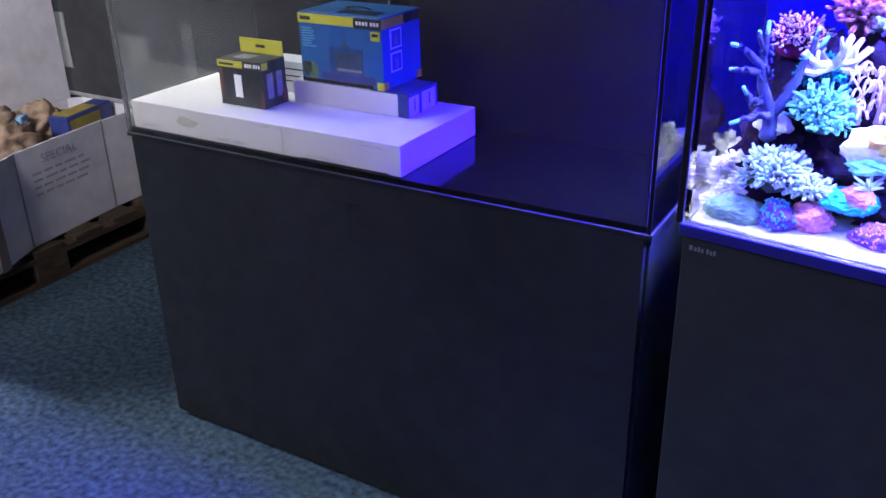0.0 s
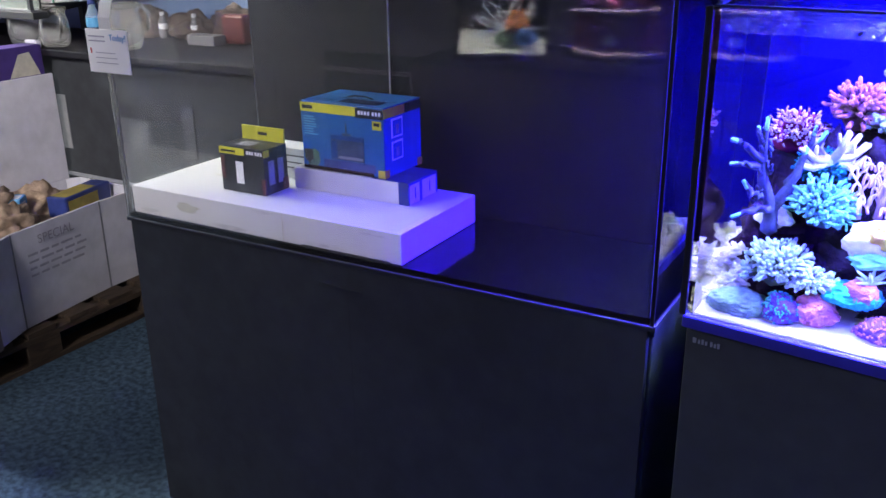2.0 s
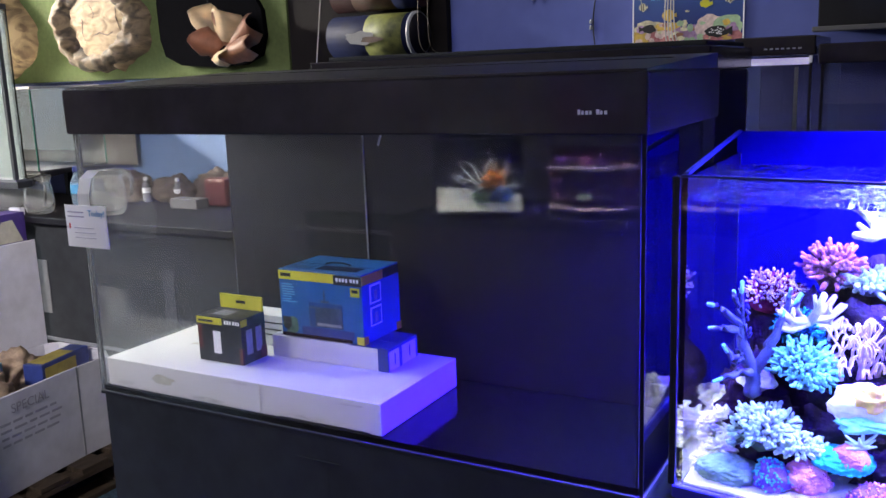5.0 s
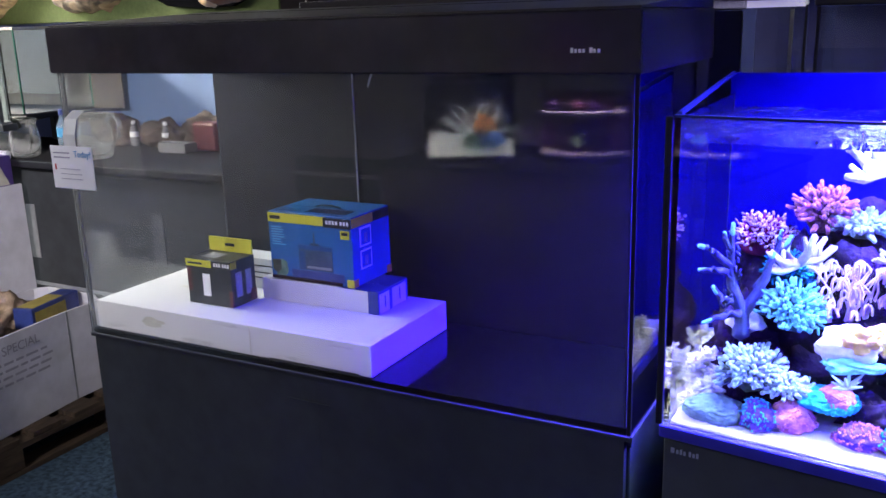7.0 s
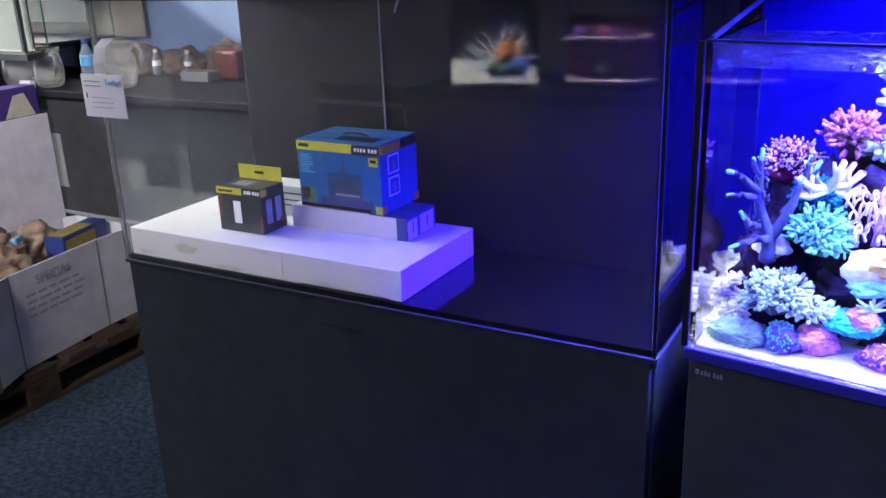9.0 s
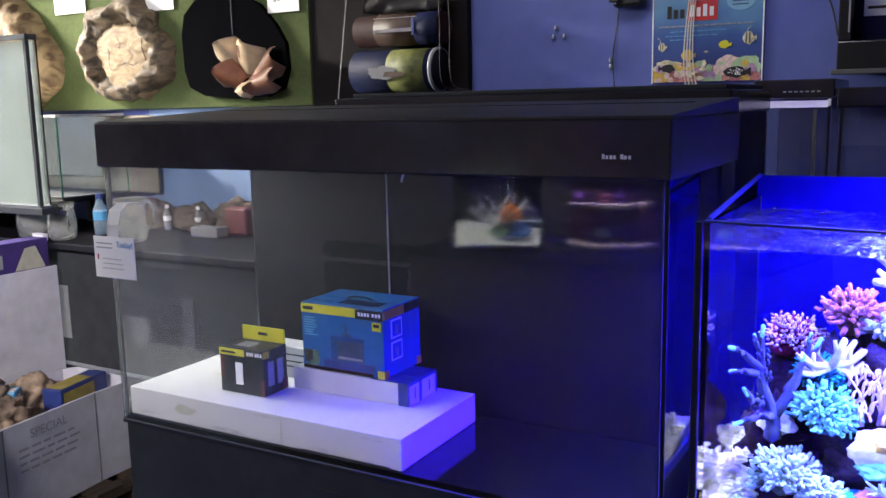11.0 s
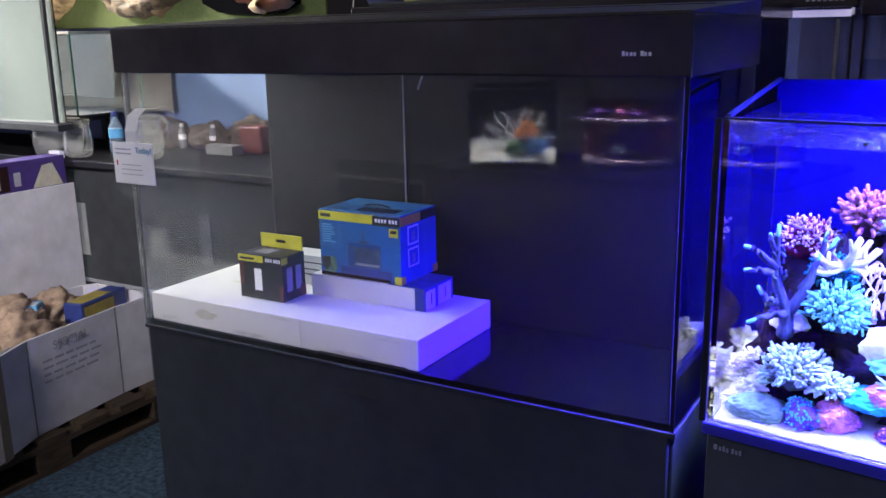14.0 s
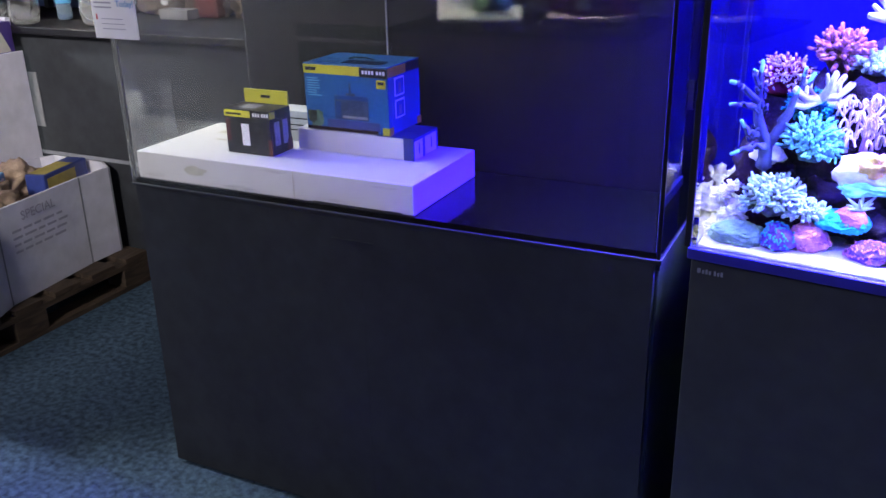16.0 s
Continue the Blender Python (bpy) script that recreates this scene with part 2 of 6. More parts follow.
M_LED = glow_material("red_led", (1.0, 0.05, 0.05), 6)
M_TUBE = glow_material("white_tube", (0.6, 0.5, 1.0), 0.45)


def coral_material(name, color, tip):
    return material(name, tip, 0.7, vary=0.2, scale=90, bump=0.5, bump_scale=300, dark=color, spec=0.2)


C_GREEN = coral_material("dull_green_coral", (0.09, 0.17, 0.09), (0.19, 0.31, 0.17))


# ---- mesh helpers ----
def cube(bm, x0, x1, y0, y1, z0, z1, bevel=0.0):
    r = bmesh.ops.create_cube(bm, size=1, matrix=Matrix.Translation(((x0 + x1) / 2, (y0 + y1) / 2, (z0 + z1) / 2)) @ Matrix.Diagonal((x1 - x0, y1 - y0, z1 - z0, 1)))
    if bevel:
        edges = list({e for v in r["verts"] for e in v.link_edges})
        bmesh.ops.bevel(bm, geom=edges, offset=bevel, segments=2, profile=0.5, affect="EDGES")
    return bm


def block(x0, x1, y0, y1, z0, z1, bevel=0.002):
    return cube(bmesh.new(), x0, x1, y0, y1, z0, z1, bevel)


def prism(points, z0, z1, bevel=0.0):
    """A plan outline drawn up from z0 to z1."""
    bm = bmesh.new()
    low = [bm.verts.new((x, y, z0)) for x, y in points]
    high = [bm.verts.new((x, y, z1)) for x, y in points]
    k = len(points)
    bm.faces.new(low[::-1])
    bm.faces.new(high)
    for i in range(k):
        bm.faces.new((low[i], low[(i + 1) % k], high[(i + 1) % k], high[i]))
    if bevel:
        bmesh.ops.bevel(bm, geom=list(bm.edges), offset=bevel, segments=2, profile=0.5, affect="EDGES")
    bmesh.ops.recalc_face_normals(bm, faces=bm.faces)
    return bm


def tube(bm, path, radii, sides=8, cap=0.7):
    """A round limb along a path, tapering by radii, with rounded ends."""
    rings = []
    path = [Vector(p) for p in path]
    for i, p in enumerate(path):
        d = (path[min(i + 1, len(path) - 1)] - path[max(i - 1, 0)]).normalized()
        a = d.orthogonal().normalized()
        b = d.cross(a)
        rings.append([bm.verts.new(p + (a * math.cos(t) + b * math.sin(t)) * radii[i]) for t in (2 * math.pi * k / sides for k in range(sides))])
    for i in range(len(rings) - 1):
        for k in range(sides):
            bm.faces.new((rings[i][k], rings[i][(k + 1) % sides], rings[i + 1][(k + 1) % sides], rings[i + 1][k]))
    d0, d1 = (path[0] - path[1]).normalized(), (path[-1] - path[-2]).normalized()
    v0, v1 = bm.verts.new(path[0] + d0 * radii[0] * cap), bm.verts.new(path[-1] + d1 * radii[-1] * cap)
    for k in range(sides):
        bm.faces.new((rings[0][(k + 1) % sides], rings[0][k], v0))
        bm.faces.new((rings[-1][k], rings[-1][(k + 1) % sides], v1))
    return bm


def lathe(profile, sides=24, at=(0, 0, 0)):
    """A turned shape: (radius, height) from bottom to top."""
    bm = bmesh.new()
    rings = [[bm.verts.new((at[0] + r * math.cos(2 * math.pi * k / sides), at[1] + r * math.sin(2 * math.pi * k / sides), at[2] + h)) for k in range(sides)] for r, h in profile]
    for i in range(len(rings) - 1):
        for k in range(sides):
            bm.faces.new((rings[i][k], rings[i][(k + 1) % sides], rings[i + 1][(k + 1) % sides], rings[i + 1][k]))
    bm.faces.new(rings[0][::-1])
    bm.faces.new(rings[-1])
    return bm


def lump(at, size, rough=0.3, seed=0, detail=3, freq=2.0):
    """A stone: a ball pushed about by noise."""
    bm = bmesh.new()
    bmesh.ops.create_icosphere(bm, subdivisions=detail, radius=1)
    for v in bm.verts:
        p = v.co.copy()
        k = 1 + rough * (noise.noise(p * freq + Vector((seed * 3.1, 0, 0))) + 0.5 * noise.noise(p * freq * 2.7 + Vector((0, seed * 1.7, 0))))
        v.co = Vector((p.x * size[0] * k + at[0], p.y * size[1] * k + at[1], p.z * size[2] * k + at[2]))
    return bm


def part(name, bm, mat, parent=None, label="", smooth=False):
    me = bpy.data.meshes.new(name)
    if smooth:
        for f in bm.faces:
            f.smooth = True
    bm.to_mesh(me)
    bm.free()
    me.materials.append(mat)
    ob = new(name, me)
    if parent:
        ob.parent = parent
    if label:
        ob["label"] = label
    return ob


def thing(name, label, category, group=""):
    return tagged(new(name), label, category, group)


def single(name, bm, mat, label, category, group="", smooth=False):
    return tagged(part(name, bm, mat, None, "", smooth), label, category, group)


def setting(name, bm, mat, label="", category=""):
    return tagged(part(name, bm, mat), label, category, "", "structure")


def lettering(name, text, m, size, mat, parent):
    cu = bpy.data.curves.new(name, "FONT")
    cu.body, cu.size, cu.extrude = text, size, 0.0004
    tmp = new(name, cu)
    dg = bpy.context.evaluated_depsgraph_get()
    me = bpy.data.meshes.new_from_object(tmp.evaluated_get(dg))
    bpy.data.objects.remove(tmp)
    me.materials.clear()
    me.materials.append(mat)
    ob = new(name, me)
    ob.matrix_basis = m
    ob.parent = parent
    return ob


def no_shadow(ob):
    ob.visible_shadow = False
    return ob


# ---- the room ----
X0, X1, Y0, Y1, TOP = -6.4, 3.0, -2.2, 3.0, 2.9
setting("floor", block(X0, X1, Y0, Y1, -0.1, 0.0, 0), M_CARPET, "dark blue speckled loop pile carpet", "floor")
setting("ceiling", block(X0, X1, Y0, Y1, TOP, TOP + 0.1, 0), M_CEILING, "dull grey painted ceiling", "ceiling")
setting("wall_north", block(X0, X1, Y1, Y1 + 0.12, 0, TOP, 0), M_WALL_BLUE, "blue painted shop wall", "wall")
setting("wall_south", block(X0, X1, Y0 - 0.12, Y0, 0, TOP, 0), M_WALL_DARK, "dull grey shop wall", "wall")
WY0, WY1, WZ0, WZ1 = 0.58, 1.56, 0.75, 2.15
bm = block(X0 - 0.12, X0, Y0 - 0.12, WY0, 0, TOP, 0)
for y0, y1, z0, z1 in ((WY1, Y1 + 0.12, 0, TOP), (WY0, WY1, 0, WZ0), (WY0, WY1, WZ1, TOP)):
    cube(bm, X0 - 0.12, X0, y0, y1, z0, z1)
setting("wall_west", bm, M_WALL_WHITE, "white painted shop wall with a window opening", "wall")
w = tagged(new("window_1"), "plain shop window with a white frame and pale daylight", "window", "", "structure")
for y in (WY0, WY1 - 0.05):
    part("window_frame", block(X0 - 0.09, X0 - 0.05, y, y + 0.05, WZ0, WZ1, 0.002), M_WHITE, w)
for z in (WZ0, WZ1 - 0.05):
    part("window_frame", block(X0 - 0.09, X0 - 0.05, WY0 + 0.051, WY1 - 0.051, z, z + 0.05, 0.002), M_WHITE, w)
no_shadow(part("pane", block(X0 - 0.075, X0 - 0.069, WY0 + 0.051, WY1 - 0.051, WZ0 + 0.051, WZ1 - 0.051, 0), M_GLASS, w))
setting("wall_east", block(X1, X1 + 0.12, Y0 - 0.12, Y1 + 0.12, 0, TOP, 0), M_WALL_DARK, "dull grey shop wall", "wall")


# ---- the black aquarium on its cabinet ----
AX0, AX1, AY0, AY1 = -1.79, -0.457, 1.423, 1.93


def black_aquarium():
    a = thing("aquarium_with_hood", "large empty black-hooded aquarium standing on a black cabinet", "aquarium")
    g = 0.008
    z0, z1 = 0.834, 1.46
    part("base_frame", block(AX0 - 0.004, AX1 + 0.004, AY0 - 0.0005, AY1 + 0.002, 0.826, 0.836, 0.0004), M_BLACK, a)
    part("bottom_panel", block(AX0 + g, AX1 - g, AY0 + g, AY1 - g, 0.837, 0.848, 0), M_FLOORPANE, a, "glossy black bottom panel")
    no_shadow(part("glass_pane", block(AX0, AX1, AY0, AY0 + g, z0 + 0.003, z1, 0), M_HAZED, a, "clear front pane"))
    no_shadow(part("glass_pane", block(AX0, AX0 + g, AY0 + g + 0.001, AY1 - g, z0 + 0.003, z1, 0), M_HAZED_SIDE, a))
    no_shadow(part("glass_pane", block(AX1 - g, AX1, AY0 + g + 0.001, AY1 - g, z0 + 0.003, z1, 0), M_BLUE_LIT, a))
    part("back_panel", block(AX0, AX1, AY1 - 0.007, AY1, z0 + 0.003, z1, 0), M_BACKING, a, "black backing film")
    # overflow chamber in the back right corner
    part("overflow_wall", block(-1.243, AX1 - g - 0.001, 1.80, 1.806, 0.849, z1 - 0.02, 0), M_BACKING, a, "black overflow partition")
    part("overflow_side", block(-1.243, -1.237, 1.807, AY1 - 0.008, 0.849, z1 - 0.02, 0), M_BACKING, a)
    part("seal", block(-1.2465, -1.2435, 1.797, 1.80, 1.0, z1 - 0.02, 0), M_SEAL, a, "pale bead of sealant")
    part("clip", tube(bmesh.new(), [(-1.20, 1.795, 1.40), (-1.193, 1.79, 1.412), (-1.185, 1.79, 1.43)], [0.0025] * 3, 6), M_SEAL, a)
    for x in (AX0 + g + 0.001, AX1 - g - 0.004):
        part("seal", block(x, x + 0.003, AY0 + g, AY0 + g + 0.004, 0.849, z1, 0), M_DULL if x < -1 else M_BLACK, a)
    part("edge_strip", block(AX0, AX1, AY0 - 0.0025, AY0 - 0.0007, 0.8338, 0.8354, 0), M_FOAM, a, "pale edge along the foot of the glass")
    part("hood", block(AX0 - 0.012, AX1 + 0.006, AY0 - 0.01, AY1 + 0.004, 1.452, 1.552, 0.004), M_HOOD, a, "glossy black plastic hood")
    bm = block(AX0 - 0.006, AX1 + 0.002, AY0 - 0.004, AY1, 1.5525, 1.556, 0)
    for v in bm.verts:
        if v.co.y > 1.7 and v.co.z > 1.554:
            v.co.z += 0.026
    lid = part("hood_lid", bm, M_LID, a, "dull black lift-up lid sloping to the front")
    part("hinge_rail", block(AX0 + 0.05, AX1 - 0.05, AY1 - 0.16, AY1 - 0.145, 1.569, 1.5755, 0.001), M_GLOSS, lid)
    # added strip hides the blue-lit glass edge; the tank has no trim here
    part("corner_trim", block(AX1 - 0.005, AX1 + 0.0012, AY0 - 0.0018, AY0 - 0.0004, 0.837, 1.4515, 0), M_BACKING, a, "black strip covering the glass corner")
    # maker's mark as plain strokes
    for i, (w, gap) in enumerate(((0.006, 0), (0.005, 0), (0.006, 0), (0.005, 0.006), (0.007, 0), (0.005, 0), (0.006, 0))):
        x = -0.566 + i * 0.0066 + (0.005 if i > 3 else 0)
        part("badge_stroke", block(x, x + w * 0.7, AY0 - 0.0125, AY0 - 0.0102, 1.486, 1.492 + (0.002 if i in (0, 4) else 0), 0), M_WHITE, a)
    return a


def cabinet_under():
    c = thing("aquarium_cabinet", "tall black laminate aquarium cabinet on the carpet", "cabinet")
    part("carcass", block(AX0 + 0.006, AX1 - 0.004, AY0 + 0.018, AY1, 0.0, 0.806, 0.003), M_BLACK, c)
    part("top_board", block(AX0 + 0.004, AX1 - 0.002, AY0 + 0.018, AY1, 0.807, 0.8255, 0.0006), M_BLACK, c)
    w = (AX1 - AX0 - 0.02) / 2
    for i in range(2):
        x = AX0 + 0.01 + i * w
        d = part("door", block(x + 0.0002, x + w - 0.0002, AY0, AY0 + 0.017, 0.012, 0.8255, 0), M_BLACK, c)
    part("finger_groove", block(-1.20, -1.09, AY0 - 0.0025, AY0 - 0.0005, 0.772, 0.775, 0), M_BLACK, c)
    return c


black_aquarium()
cabinet_under()


# ---- goods inside the black aquarium ----
def long_flat_carton():
    c = thing("flat_carton", "long flat white carton with a dented corner inside the aquarium", "box")
    part("body", block(-1.772, -0.99, 1.437, 1.757, 0.849, 0.917, 0.002), M_CARTON, c)
    part("seam", block(-1.302, -1.3, 1.436, 1.4368, 0.85, 0.916, 0), M_STAIN, c)
    blotch(c, -1.59, 0.884, 0.034, 0.011, 1.4368, M_STAIN, 2, "stain", "dull brown scuff")
    part("stain", block(-1.70, -1.62, 1.66, 1.69, 0.9171, 0.9175, 0), M_STAIN, c)
    part("stain", block(-1.66, -1.60, 1.60, 1.612, 0.9171, 0.9175, 0), M_STAIN, c)
    for k, (cx, cz, rx, rz) in enumerate(((-1.72, 0.862, 0.03, 0.006), (-1.46, 0.858, 0.05, 0.005), (-1.18, 0.861, 0.06, 0.004), (-1.06, 0.905, 0.03, 0.003), (-1.36, 0.909, 0.04, 0.003))):
        blotch(c, cx, cz, rx, rz, 1.4369, M_SCUFF, 11 + k, "scuff")
    part("flap_edge", block(-1.62, -1.06, 1.5965, 1.5975, 0.9170, 0.9176, 0), M_SCUFF, c, "joint of the lid flaps")
    part("foot_strip", block(-1.25, -1.02, 1.4335, 1.4365, 0.8485, 0.853, 0), M_INK, c, "black printed strip")
    return c


def narrow_carton(y0, y1, x0, x1):
    c = thing("narrow_carton", "narrow white carton with dark blue corners lying on the flat carton", "box", "narrow cartons")
    z0, z1 = 0.9172, 0.969
    part("body", block(x0, x1, y0, y1, z0, z1, 0.0015), M_CARTON, c)
    part("end_print", block(x1 - 0.026, x1 + 0.0008, y0 - 0.0008, y0 + 0.004, z0, z1 + 0.0006, 0), M_NAVY, c)
    part("end_print", block(x1 - 0.10, x1 + 0.0006, y0 - 0.0004, y1, z1, z1 + 0.0008, 0), M_NAVY, c)
    part("end_print", block(x1, x1 + 0.001, y1 - 0.006, y1 + 0.0005, z0, z1, 0), M_NAVY, c)
    part("end_print", block(x1, x1 + 0.001, y0, y1, z1 - 0.006, z1, 0), M_NAVY, c)
    part("tear", block(x1 + 0.0002, x1 + 0.0012, (y0 + y1) / 2, (y0 + y1) / 2 + 0.003, z0 + 0.012, z1 - 0.014, 0), M_INK, c)
    return c


def strokes(parent, name, x0, x1, y, z, rows, h, step, mat, seed=1):
    """Rows of unreadable small print on a face that looks along -y."""
    rnd = random.Random(seed)
    for i in range(rows):
        e = x0 + (x1 - x0) * rnd.uniform(0.6, 1.0)
        part(name, block(x0, e, y - 0.0012, y - 0.0004, z - i * step - h, z - i * step, 0), mat, parent)


def blue_box():
    b = thing("blue_filter_box", "blue printed filter box with yellow band and black label", "box")
    x0, x1, y0, y1, z0, z1 = -1.372, -1.142, 1.612, 1.768, 0.9702, 1.13
    part("body", block(x0, x1, y0, y1, z0, z1, 0.0012), M_BLUEBOX, b)
    part("band", block(x0 - 0.0003, x0 + 0.16, y0 - 0.001, y0, z1 - 0.024, z1 - 0.003, 0), M_YELLOW, b)
    part("band", block(x1, x1 + 0.001, y0, y0 + 0.085, z1 - 0.024, z1 - 0.003, 0), M_YELLOW, b)
    part("label_patch", block(x0 + 0.155, x1 - 0.001, y0 - 0.0016, y0 - 0.0004, z1 - 0.026, z1 - 0.004, 0), M_INK, b, "black label patch")
    for i in range(7):
        x = x0 + 0.163 + i * 0.0085 + (0.004 if i > 3 else 0)
        part("label_stroke", block(x, x + 0.0055, y0 - 0.0024, y0 - 0.0017, z1 - 0.018, z1 - 0.010, 0), M_WHITE, b)
    strokes(b, "small_print", x0 + 0.008, x0 + 0.05, y0, z1 - 0.034, 8, 0.003, 0.0058, M_BLUEPALE, 3)
    part("brand_stroke", block(x0 + 0.006, x0 + 0.035, y0 - 0.0018, y0 - 0.001, z1 - 0.017, z1 - 0.009, 0), M_INK, b)
    p = part("product_picture", block(x0 + 0.083, x0 + 0.175, y0 - 0.0012, y0 - 0.0002, z0 + 0.03, z0 + 0.088, 0), M_PICT, b, "printed grey filter unit")
    part("picture_detail", block(x0 + 0.083, x0 + 0.175, y0 - 0.0018, y0 - 0.0013, z0 + 0.078, z0 + 0.088, 0), M_BLUEDEEP, p)
    part("picture_detail", block(x0 + 0.086, x0 + 0.100, y0 - 0.0018, y0 - 0.0013, z0 + 0.032, z0 + 0.074, 0), M_BLUEDEEP, p)
    part("picture_detail", block(x0 + 0.104, x0 + 0.172, y0 - 0.0018, y0 - 0.0013, z0 + 0.034, z0 + 0.040, 0), M_GREY, p)
    part("picture_detail", block(x0 + 0.125, x0 + 0.129, y0 - 0.0012, y0 - 0.0002, z0 + 0.0885, z0 + 0.118, 0), M_PICT, p)
    part("picture_detail", block(x0 + 0.115, x0 + 0.14, y0 - 0.0012, y0 - 0.0002, z0 + 0.0885, z0 + 0.094, 0), M_PICT, p)
    blotch(b, x0 + 0.03, z0 + 0.026, 0.024, 0.02, y0 - 0.0003, C_GREEN, 6, "plant_print")
    blotch(b, x0 + 0.018, z0 + 0.034, 0.012, 0.018, y0 - 0.0009, M_ROLL_LEAF, 7, "plant_print")
    part("gravel_print", block(x0 + 0.002, x1 - 0.03, y0 - 0.0016, y0 - 0.001, z0 + 0.001, z0 + 0.009, 0), M_ROLL_RED, b)
    part("badge", block(x1 - 0.03, x1 - 0.006, y0 - 0.0014, y0 - 0.0004, z1 - 0.05, z1 - 0.03, 0), M_YELLOW, b)
    part("badge_stroke", block(x1 - 0.026, x1 - 0.01, y0 - 0.002, y0 - 0.0015, z1 - 0.041, z1 - 0.034, 0), M_INK, b)
    for y in (y0 - 0.001, y1 - 0.018):
        part("corner_band", block(x1 - 0.018, x1 + 0.0012, y, y + 0.019, z0, z0 + 0.018, 0), M_YELLOW, b)
    for k in range(2):
        z = z0 + 0.035 + k * 0.052
        d = part("diagram", block(x1, x1 + 0.0012, y0 + 0.03, y0 + 0.075, z, z + 0.044, 0), M_WHITE, b)
        part("diagram_field", block(x1 + 0.0012, x1 + 0.0018, y0 + 0.034, y0 + 0.071, z + 0.004, z + 0.040, 0), M_BLUEBOX, d)
        part("diagram_mark", block(x1 + 0.0018, x1 + 0.0024, y0 + 0.046, y0 + 0.058, z + 0.008, z + 0.03, 0), M_GREY, d)
    part("band", block(x1, x1 + 0.0008, y0 + 0.0855, y1 - 0.002, z1 - 0.024, z1 - 0.003, 0), M_INK, b, "dark end of the band")
    part("top_picture", block(x0 + 0.09, x1 - 0.03, y0 + 0.022, y0 + 0.062, z1, z1 + 0.0007, 0), M_ROLL_BLUE, b, "dark printed picture on the lid")
    part("top_print", block(x0 + 0.012, x0 + 0.075, y0 + 0.02, y0 + 0.045, z1, z1 + 0.0006, 0), M_BLUEDEEP, b)
    part("picture_shade", block(x0 + 0.06, x0 + 0.205, y0 - 0.0008, y0 - 0.0001, z0 + 0.009, z0 + 0.028, 0), M_NAVY, b)
    part("flap", block(x0 + 0.01, x1 - 0.01, y0 + 0.07, y0 + 0.0705, z1, z1 + 0.0006, 0), M_INK, b)
    part("carry_handle", tube(bmesh.new(), [(x0 + 0.08, y0 + 0.078, z1 + 0.001), (x0 + 0.1, y0 + 0.078, z1 + 0.005), (x0 + 0.13, y0 + 0.078, z1 + 0.005), (x0 + 0.15, y0 + 0.078, z1 + 0.001)], [0.002] * 4, 6), M_INK, b)
    return b


def blotch(parent, cx, cz, rx, rz, y, mat, seed, name="stain", label=""):
    """An uneven flat mark on a face that looks along -y."""
    bm = bmesh.new()
    vs = []
    for k in range(26):
        t = 2 * math.pi * k / 26
        q = 1 + 0.5 * noise.noise(Vector((math.cos(t) * 1.6, math.sin(t) * 1.6, seed)))
        vs.append(bm.verts.new((cx + rx * q * math.cos(t), y, cz + rz * q * math.sin(t))))
    f = bm.faces.new(vs)
    ex = bmesh.ops.extrude_face_region(bm, geom=[f])
    for v in ex["geom"]:
        if isinstance(v, bmesh.types.BMVert):
            v.co.y -= 0.0005
    bmesh.ops.recalc_face_normals(bm, faces=bm.faces)
    return part(name, bm, mat, parent, label)


def black_box():
    b = thing("black_filter_box", "small black printed box with yellow band and hanging tab", "box")
    x0, x1, y0, y1, z0, z1 = -1.545, -1.412, 1.515, 1.598, 0.9173, 1.026
    part("body", block(x0, x1, y0, y1, z0, z1, 0.0012), M_INK, b)
    part("band", block(x0 - 0.0004, x0 + 0.076, y0 - 0.0012, y0, z1 - 0.018, z1 - 0.002, 0), M_YELLOW, b)
    part("band", block(x1, x1 + 0.001, y0, y0 + 0.02, z1 - 0.018, z1 - 0.002, 0), M_YELLOW, b)
    t = part("hanging_tab", block(x0 + 0.002, x1 - 0.002, y1 - 0.004, y1, z1, z1 + 0.034, 0.0008), M_YELLOW, b, "yellow card hanging tab")
    part("slot", block((x0 + x1) / 2 - 0.014, (x0 + x1) / 2 + 0.014, y1 - 0.0052, y1 - 0.0041, z1 + 0.014, z1 + 0.021, 0), M_INK, t)
    for i in range(6):
        x = x0 + 0.084 + i * 0.0075 + (0.003 if i > 2 else 0)
        part("label_stroke", block(x, x + 0.005, y0 - 0.0012, y0 - 0.0002, z1 - 0.014, z1 - 0.006, 0), M_WHITE, b)
    part("brand_stroke", block(x0 + 0.006, x0 + 0.05, y0 - 0.002, y0 - 0.0013, z1 - 0.013, z1 - 0.008, 0), M_INK, b)
    part("picture", prism([(x0 + 0.048, y0 - 0.0012), (x0 + 0.070, y0 - 0.0012), (x0 + 0.070, y0 - 0.0003), (x0 + 0.048, y0 - 0.0003)], z0 + 0.022, z0 + 0.075), M_WHITE, b, "printed white filter cartridge")
    part("red_strip", block(x0 + 0.003, x0 + 0.014, y0 - 0.0012, y0 - 0.0003, z0 + 0.03, z0 + 0.086, 0), M_DEEPRED, b)
    part("red_strip", block(x1 - 0.008, x1 + 0.0012, y0 - 0.0012, y0 + 0.004, z0 + 0.002, z0 + 0.04, 0), M_DEEPRED, b)
    part("red_strip", block(x1, x1 + 0.0014, y1 - 0.02, y1, z0 + 0.002, z0 + 0.03, 0), M_DEEPRED, b)
    for y in (y0 + 0.015, y0 + 0.048):
        part("side_picture", block(x1, x1 + 0.0012, y, y + 0.02, z0 + 0.022, z0 + 0.08, 0), M_GREY, b)
    part("top_print", block(x0 + 0.03, x0 + 0.075, y0 + 0.02, y0 + 0.06, z1, z1 + 0.0006, 0), M_GREY, b)
    return b


